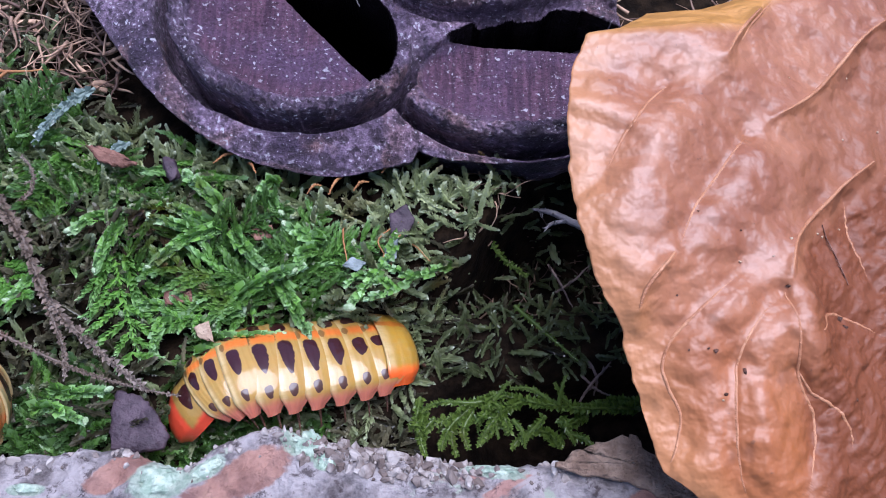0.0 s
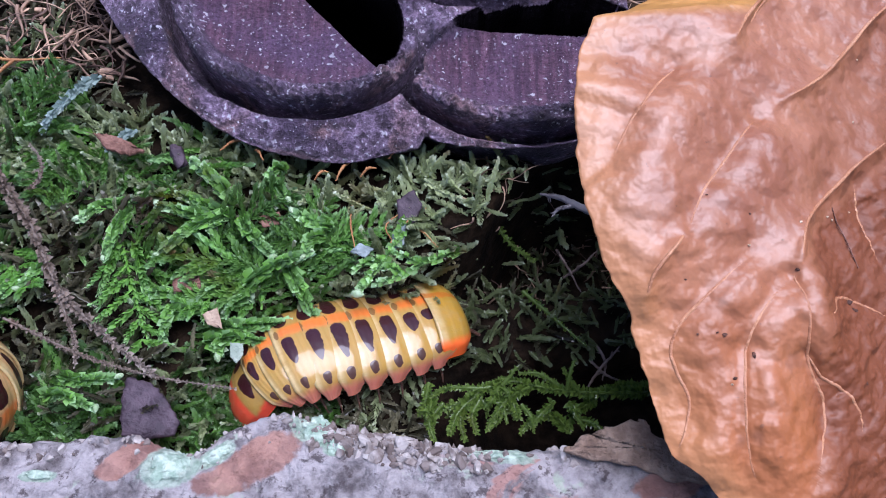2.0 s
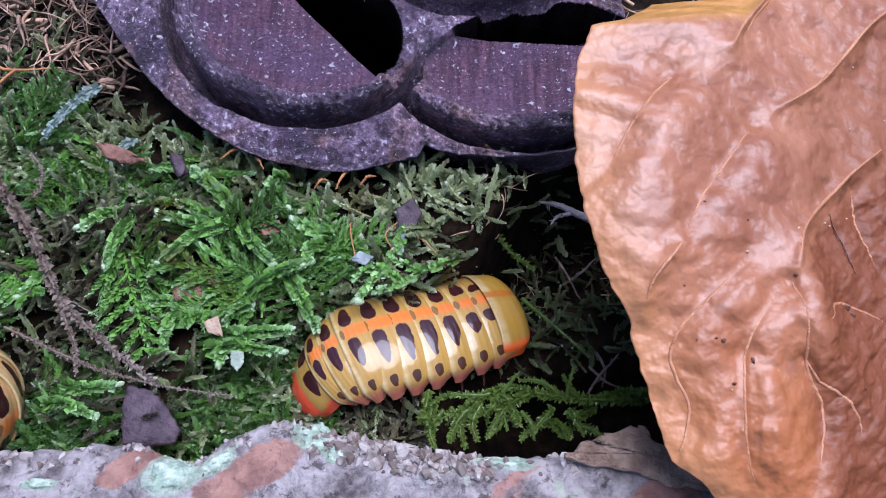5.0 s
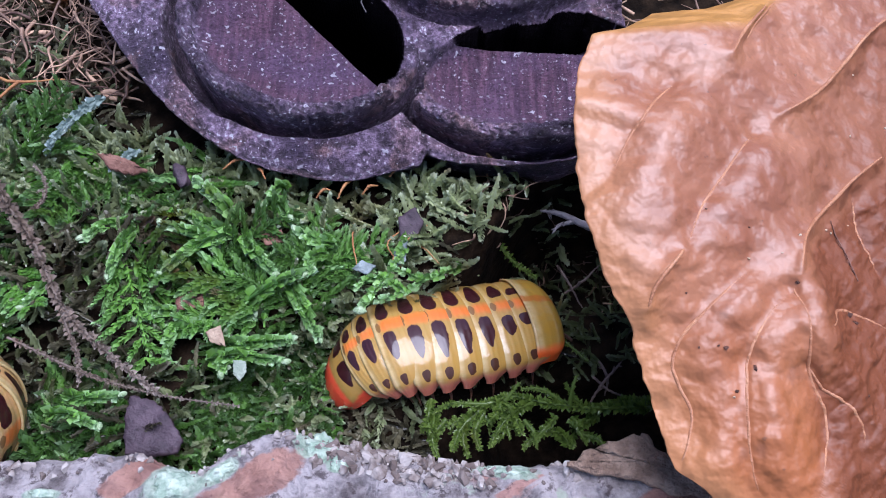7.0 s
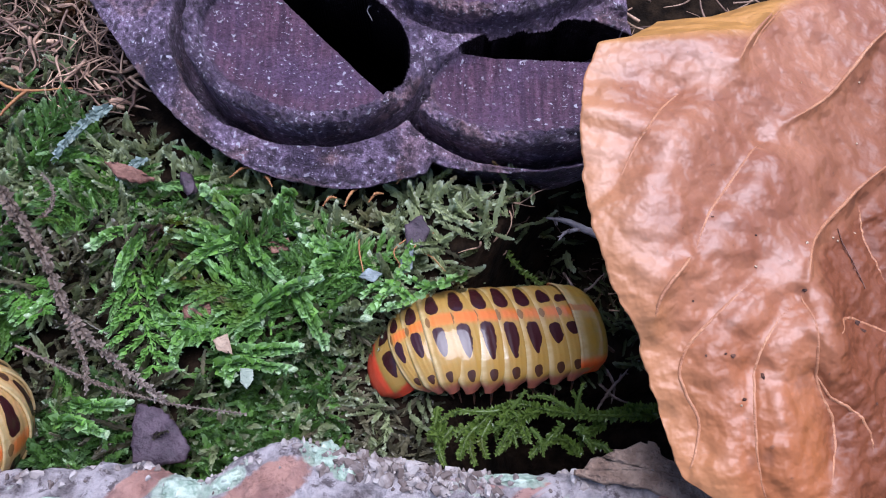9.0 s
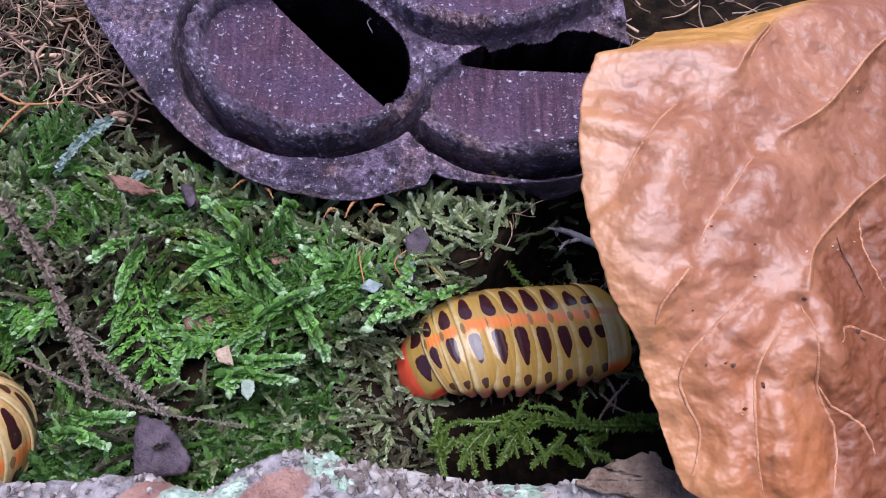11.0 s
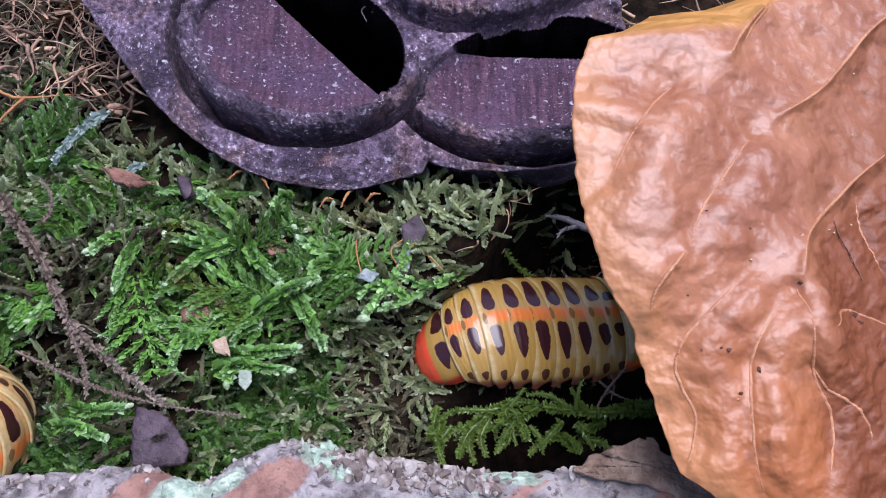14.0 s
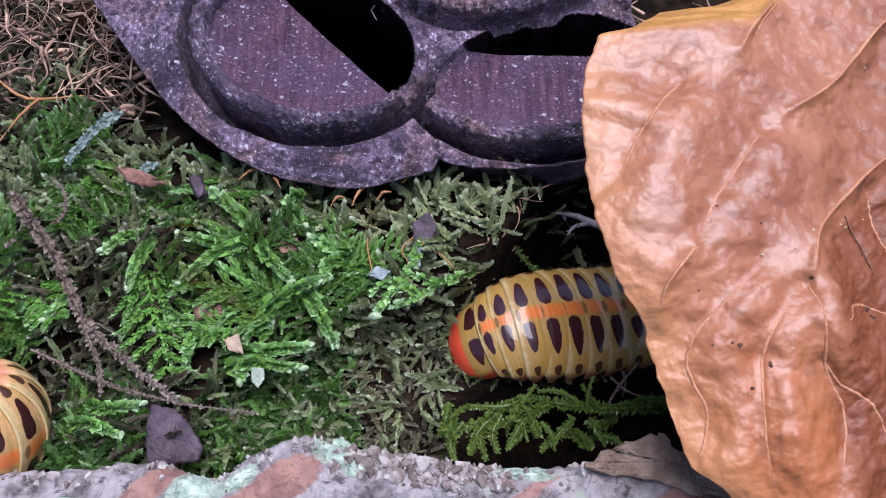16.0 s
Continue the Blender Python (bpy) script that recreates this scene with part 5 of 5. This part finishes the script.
rod_thing("root_stub", [(32, 20, -4), (24, 19.5, 0), (19, 21.5, 3)], (0.7, 0.6, 0.25), 6, GREY_ROOT, GREY, "root", 0, 13)

TWIGLET = "thin bare tan twig in the dark hollow"
rod_thing("twiglet", [(25.2, -25.0, -9), (26.7, -23.0, -7), (29.1, -20.7, -5), (30.6, -18.8, -6)], (0.2, 0.26, 0.2, 0.1), 6, TWIG, TWIGLET, "twig", 3, 90, "twigs in the hollow")
rod_thing("twiglet", [(25.9, -20.9, -8), (27.9, -23.5, -7), (30.2, -24.2, -8)], (0.2, 0.26, 0.2, 0.1), 6, TWIG, TWIGLET, "twig", 3, 91, "twigs in the hollow")
rod_thing("twiglet", [(27.3, -18.0, -8), (28.1, -21.7, -7), (27.5, -24.2, -8)], (0.2, 0.26, 0.2, 0.1), 6, TWIG, TWIGLET, "twig", 3, 92, "twigs in the hollow")
rod_thing("twiglet", [(21.2, 1.7, -9), (22.9, -2.4, -8), (25.2, -7.1, -9)], (0.2, 0.26, 0.2, 0.1), 6, TWIG, TWIGLET, "twig", 3, 93, "twigs in the hollow")
rod_thing("twiglet", [(22.5, -3.7, -10), (25.4, -2.4, -8), (29.3, 2.2, -10)], (0.2, 0.26, 0.2, 0.1), 6, TWIG, TWIGLET, "twig", 3, 94, "twigs in the hollow")


def build_root_tangle():
    rng = np.random.default_rng(21)
    pieces = []
    for _ in range(620):
        x, y = rng.uniform(-112, -60), rng.uniform(30, 82)
        if y < 34 + (x + 62) * -0.05:
            continue
        z = rng.uniform(-1, 5)
        az = rng.uniform(0, 6.28)
        p = [np.array([x, y, z])]
        for _ in range(4):
            az += rng.normal(0, 0.38)
            p.append(p[-1] + np.array([math.cos(az), math.sin(az), rng.normal(0, 0.3)]) * rng.uniform(1.2, 3.6))
            p[-1][2] = np.clip(p[-1][2], 0, 6)
        pieces.append(tube(spline(p, 14), np.linspace(0.1 + 0.55 * rng.random() ** 2.2, 0.07, 14), 5))
    for _ in range(90):
        x, y = rng.uniform(4, 34), rng.uniform(-6, 22)
        p = [np.array([x, y, float(ground_height(x, y)) + 1])]
        az = rng.uniform(0, 6.28)
        for _ in range(3):
            az += rng.normal(0, 0.5)
            p.append(p[-1] + np.array([math.cos(az), math.sin(az), rng.normal(0.1, 0.3)]) * rng.uniform(1, 3))
        pieces.append(tube(spline(p, 10), np.linspace(rng.uniform(0.1, 0.25), 0.06, 10), 4))
    for _ in range(70):
        p = [np.array([rng.uniform(33, 60), rng.uniform(30, 66), rng.uniform(0, 7)])]
        az = rng.uniform(0, 6.28)
        for _ in range(4):
            az += rng.normal(0, 0.4)
            p.append(p[-1] + np.array([math.cos(az), math.sin(az), rng.normal(0, 0.3)]) * rng.uniform(1.5, 4))
        pieces.append(tube(spline(p, 12), np.linspace(rng.uniform(0.12, 0.4), 0.06, 12), 5))
    v, f = join(pieces)
    tagged(mesh("root_tangle", v, f, ROOT), "tangle of thin reddish-brown rootlets", "roots", kind="stuff")


build_root_tangle()


build_plumes()

# ---- millipedes ----
def tergite(length, half, height, flare, kind, sweep=88):
    """One arched back plate: x along the body, z up from its margins; points, faces and the shader's coordinates."""
    nu, nv = 15, 53
    u = np.linspace(0, 1, nu)[:, None]
    v = np.linspace(-1, 1, nv)[None, :]
    phi = np.radians(sweep) * v
    lobe = smooth(0.72, 1.0, np.abs(v))
    swell = 1 + flare * (0.5 - u) + 0.035 * np.sin(np.pi * np.clip(u * 1.1, 0, 1))
    if kind == "tail":
        swell = np.sqrt(np.clip(1 - (1 - u) ** 2.4, 0.0, 1)) * 1.03 + 0.005
    if kind == "shield":
        swell = np.where(u < 0.35, 1 + 0.05 * (1 - u / 0.35), np.sqrt(np.clip(1 - (np.maximum(u - 0.35, 0) / 0.68) ** 2.6, 0.02, 1)))
    y = half * np.sin(phi) * (1 - 0.08 * lobe) * swell
    z = height * (0.22 + 0.78 * np.cos(phi)) * (swell if kind == "tergite" else swell ** 0.85)
    x = length * ((u - 0.5) * (1 - (0.62 * lobe if kind == "tergite" else 0.2 * lobe))) - 0.5 * lobe * (kind == "tergite")
    z = z - (0.9 * lobe if kind == "tergite" else 0.3 * lobe)
    outer = np.stack([x + 0 * v, y + 0 * u, z + 0 * u], -1)
    shell = outer * np.array([1, 0.94, 0.93]) - np.array([0, 0, 0.1])
    lip = outer[:1] * np.array([1, 0.97, 0.97])
    rows = np.concatenate([shell[::7][::-1][-2:-1] * 1, lip, outer], 0)
    pts = rows.reshape(-1, 3)
    al = np.concatenate([np.zeros(nv), np.zeros(nv), (u + 0 * v).ravel()])
    rd = np.concatenate([np.abs(v).ravel(), np.abs(v).ravel(), (np.abs(v) + 0 * u).ravel()])
    return pts, grid_faces(nu + 2, nv), {"along": al, "round": rd}


def leg_mesh(side):
    pts = [np.array(p) for p in ((0, 0, 1.2), (0.1, 1.2 * side, 0.4), (0.15, 2.2 * side, -0.9), (0.1, 2.7 * side, -2.4))]
    return tube(spline(pts, 9), np.linspace(0.42, 0.1, 9), 6)


# plates from tail to head: where the pair of large spots sits (along, aside, up), pitch in degrees, half width, height, spot length
SPOTS = ((5.49, 3.22, 4.70), (7.31, 2.83, 6.98), (10.15, 3.18, 8.48), (13.74, 3.91, 9.44), (17.76, 4.22, 9.23), (21.70, 4.56, 8.70), (25.61, 4.72, 7.97), (29.54, 4.49, 7.33), (33.45, 4.08, 6.85), (36.63, 3.36, 6.57))
PITCH = (-44, -42, -27, -12, -2, 4, 7, 7, 6, 6, 11)
HALF = (7.6, 8.2, 9.1, 9.8, 10.2, 10.5, 10.5, 10.4, 10.2, 9.9, 9.6)
HIGH = (7.6, 8.0, 8.6, 9.1, 9.3, 9.3, 9.0, 8.7, 8.4, 8.2, 8.1)
SPOT_LONG = (0.25, 0.14, 0.15, 0.175, 0.195, 0.205, 0.2, 0.175, 0.12, 0.075, 0.1)
PLATES = []
for i in range(11):
    kind = "tail" if i == 0 else "shield" if i == 10 else "tergite"
    length, sweep = {"tail": 11.6, "shield": 7.6, "tergite": (3.4, 4.3, 5.0)[i - 1] if i < 4 else 5.6}[kind], 76 if kind == "tail" else 88
    if kind == "shield":
        PLATES.append((kind, 39.4, -1.1, length, HALF[i], HIGH[i], PITCH[i], 0.3))
        continue
    px, py, pz = SPOTS[i]
    turn = math.asin(min(py / HALF[i], 0.9))
    lx = length * ((0.74 if kind == "tail" else SPOT_U) - 0.5)
    lz = HIGH[i] * (0.22 + 0.78 * math.cos(turn))
    c, sn = math.cos(radians(PITCH[i])), math.sin(radians(PITCH[i]))
    PLATES.append((kind, px - lx * c - lz * sn, pz + lx * sn - lz * c, length, HALF[i], HIGH[i], PITCH[i], math.degrees(turn) / sweep))


def plate_pose(k):
    kind, x, z, length, half, height, pitch, spot = PLATES[k]
    return pose(x * MM, 0, z * MM, 0, pitch, 0)


def build_millipede():
    beast = new("pill_millipede")
    tagged(beast, "shiny yellow giant pill millipede with dark spots, crawling", "millipede")
    plates = []
    for k, (kind, x, z, length, half, height, pitch, spot) in enumerate(PLATES):
        v, f, at = tergite(length, half, height, 0.035, kind, 76 if kind == "tail" else 88)
        at["spot_at"], at["spot_long"] = np.full(len(v), spot), np.full(len(v), SPOT_LONG[k])
        name = {"tail": "tail_shield", "shield": "neck_shield", "tergite": "back_plate"}[kind]
        ob = mesh(name, v, f, {"tail": TAIL, "shield": SHIELD, "tergite": SHELL}[kind], beast, {"tail": "red-orange tail shield", "shield": "plain amber neck shield"}.get(kind, ""), at)
        ob.matrix_basis = plate_pose(k)
        plates.append(ob)
        if kind == "tergite":
            for side in (-1, 1):
                lv, lf = leg_mesh(side)
                leg = mesh("leg", lv, lf, LEG, ob)
                leg.matrix_basis = pose(0, side * (half - 3.6) * MM, 0, 0, 0, 0)
    bm = bmesh.new()
    bmesh.ops.create_uvsphere(bm, u_segments=20, v_segments=14, radius=1)
    for q in bm.verts:
        q.co = Vector((q.co.x * 2.6, q.co.y * 4.6, q.co.z * 3.2)) * MM
    head = part("head", bm, LEG, beast, "dark brown head tucked under the shield")
    head.matrix_basis = pose(40.4 * MM, 0, 0.9 * MM)
    for side in (-1, 1):
        v, f = tube(spline([(41.0, 3.2 * side, 1.2), (43.2, 4.2 * side, 1.0), (44.8, 4.8 * side, -0.4)], 10), np.linspace(0.45, 0.3, 10), 6)
        mesh("antenna", v, f, LEG, beast)
    return beast, plates


millipede, plates = build_millipede()


def build_rolled_millipede():
    """The second one, curled into a ball: the plates stand round one axis."""
    ball = new("rolled_pill_millipede")
    tagged(ball, "shiny yellow pill millipede with dark spots, rolled into a ball", "millipede")
    v, f, at = tergite(6.1, 9.8, 10.8, 0.04, "tergite", 88)
    at["spot_at"], at["spot_long"] = np.full(len(v), 0.34), np.full(len(v), 0.22)
    first = None
    for k in range(12):
        if first is None:
            first = mesh("back_plate", v, f, CREAM, ball, "", at)
            ob = first
        else:
            ob = new("back_plate", first.data)
            ob.parent = ball
        ob.matrix_basis = pose(0, 0, 0, 0, -30 * k, 0) @ pose(0, 0, 0.6 * MM)
    bm = bmesh.new()
    bmesh.ops.create_uvsphere(bm, u_segments=24, v_segments=16, radius=9.0 * MM)
    part("body", bm, LEG, ball)
    return ball


ball = build_rolled_millipede()
ball.matrix_world = pose(-76.6 * MM, -32.2 * MM, 4.6 * MM, 50, 0, -15)


# seconds, tail's place, heading, lean towards the rock, dip of the head, height
CRAWL = [(0.0, -44.1, -31.3, 19.6, -30.8, 8.8, -1.3),
         (1.0, -40.6, -31.3, 20.9, -28.6, 6.6, -2.4),
         (2.0, -36.3, -30.8, 23.3, -25.5, 4.3, -3.6),
         (3.0, -32.5, -29.8, 24.2, -20.6, 3.2, -4.1),
         (4.0, -28.7, -29.1, 24.3, -16.8, 3.1, -4.7),
         (5.3, -26.0, -27.1, 21.5, -16.5, 2.9, -4.6),
         (6.5, -23.2, -25.0, 18.9, -17.0, 2.8, -4.5),
         (7.0, -21.8, -24.0, 17.6, -17.1, 2.9, -4.5),
         (8.0, -18.4, -22.0, 15.4, -15.3, 4.1, -4.2),
         (9.0, -15.9, -20.1, 12.6, -12.6, 5.2, -4.0),
         (10.3, -12.8, -18.8, 13.6, -7.9, 7.6, -3.7),
         (11.5, -10.0, -18.4, 15.4, -4.3, 9.7, -3.5),
         (12.5, -9.4, -18.2, 14.3, -2.8, 10.5, -3.3),
         (13.0, -8.7, -17.9, 13.6, -2.1, 11.0, -3.2),
         (14.0, -7.5, -17.6, 12.0, -1.2, 11.8, -3.0),
         (15.2, -5.7, -17.4, 12.6, 1.6, 10.6, -3.7),
         (16.0, -3.7, -16.8, 13.1, 3.4, 9.8, -4.2)]


def motions():
    walk(millipede, [(t, pose(x * MM, y * MM, z * MM, lean, dip, yaw)) for t, x, y, yaw, lean, dip, z in CRAWL])


motions()
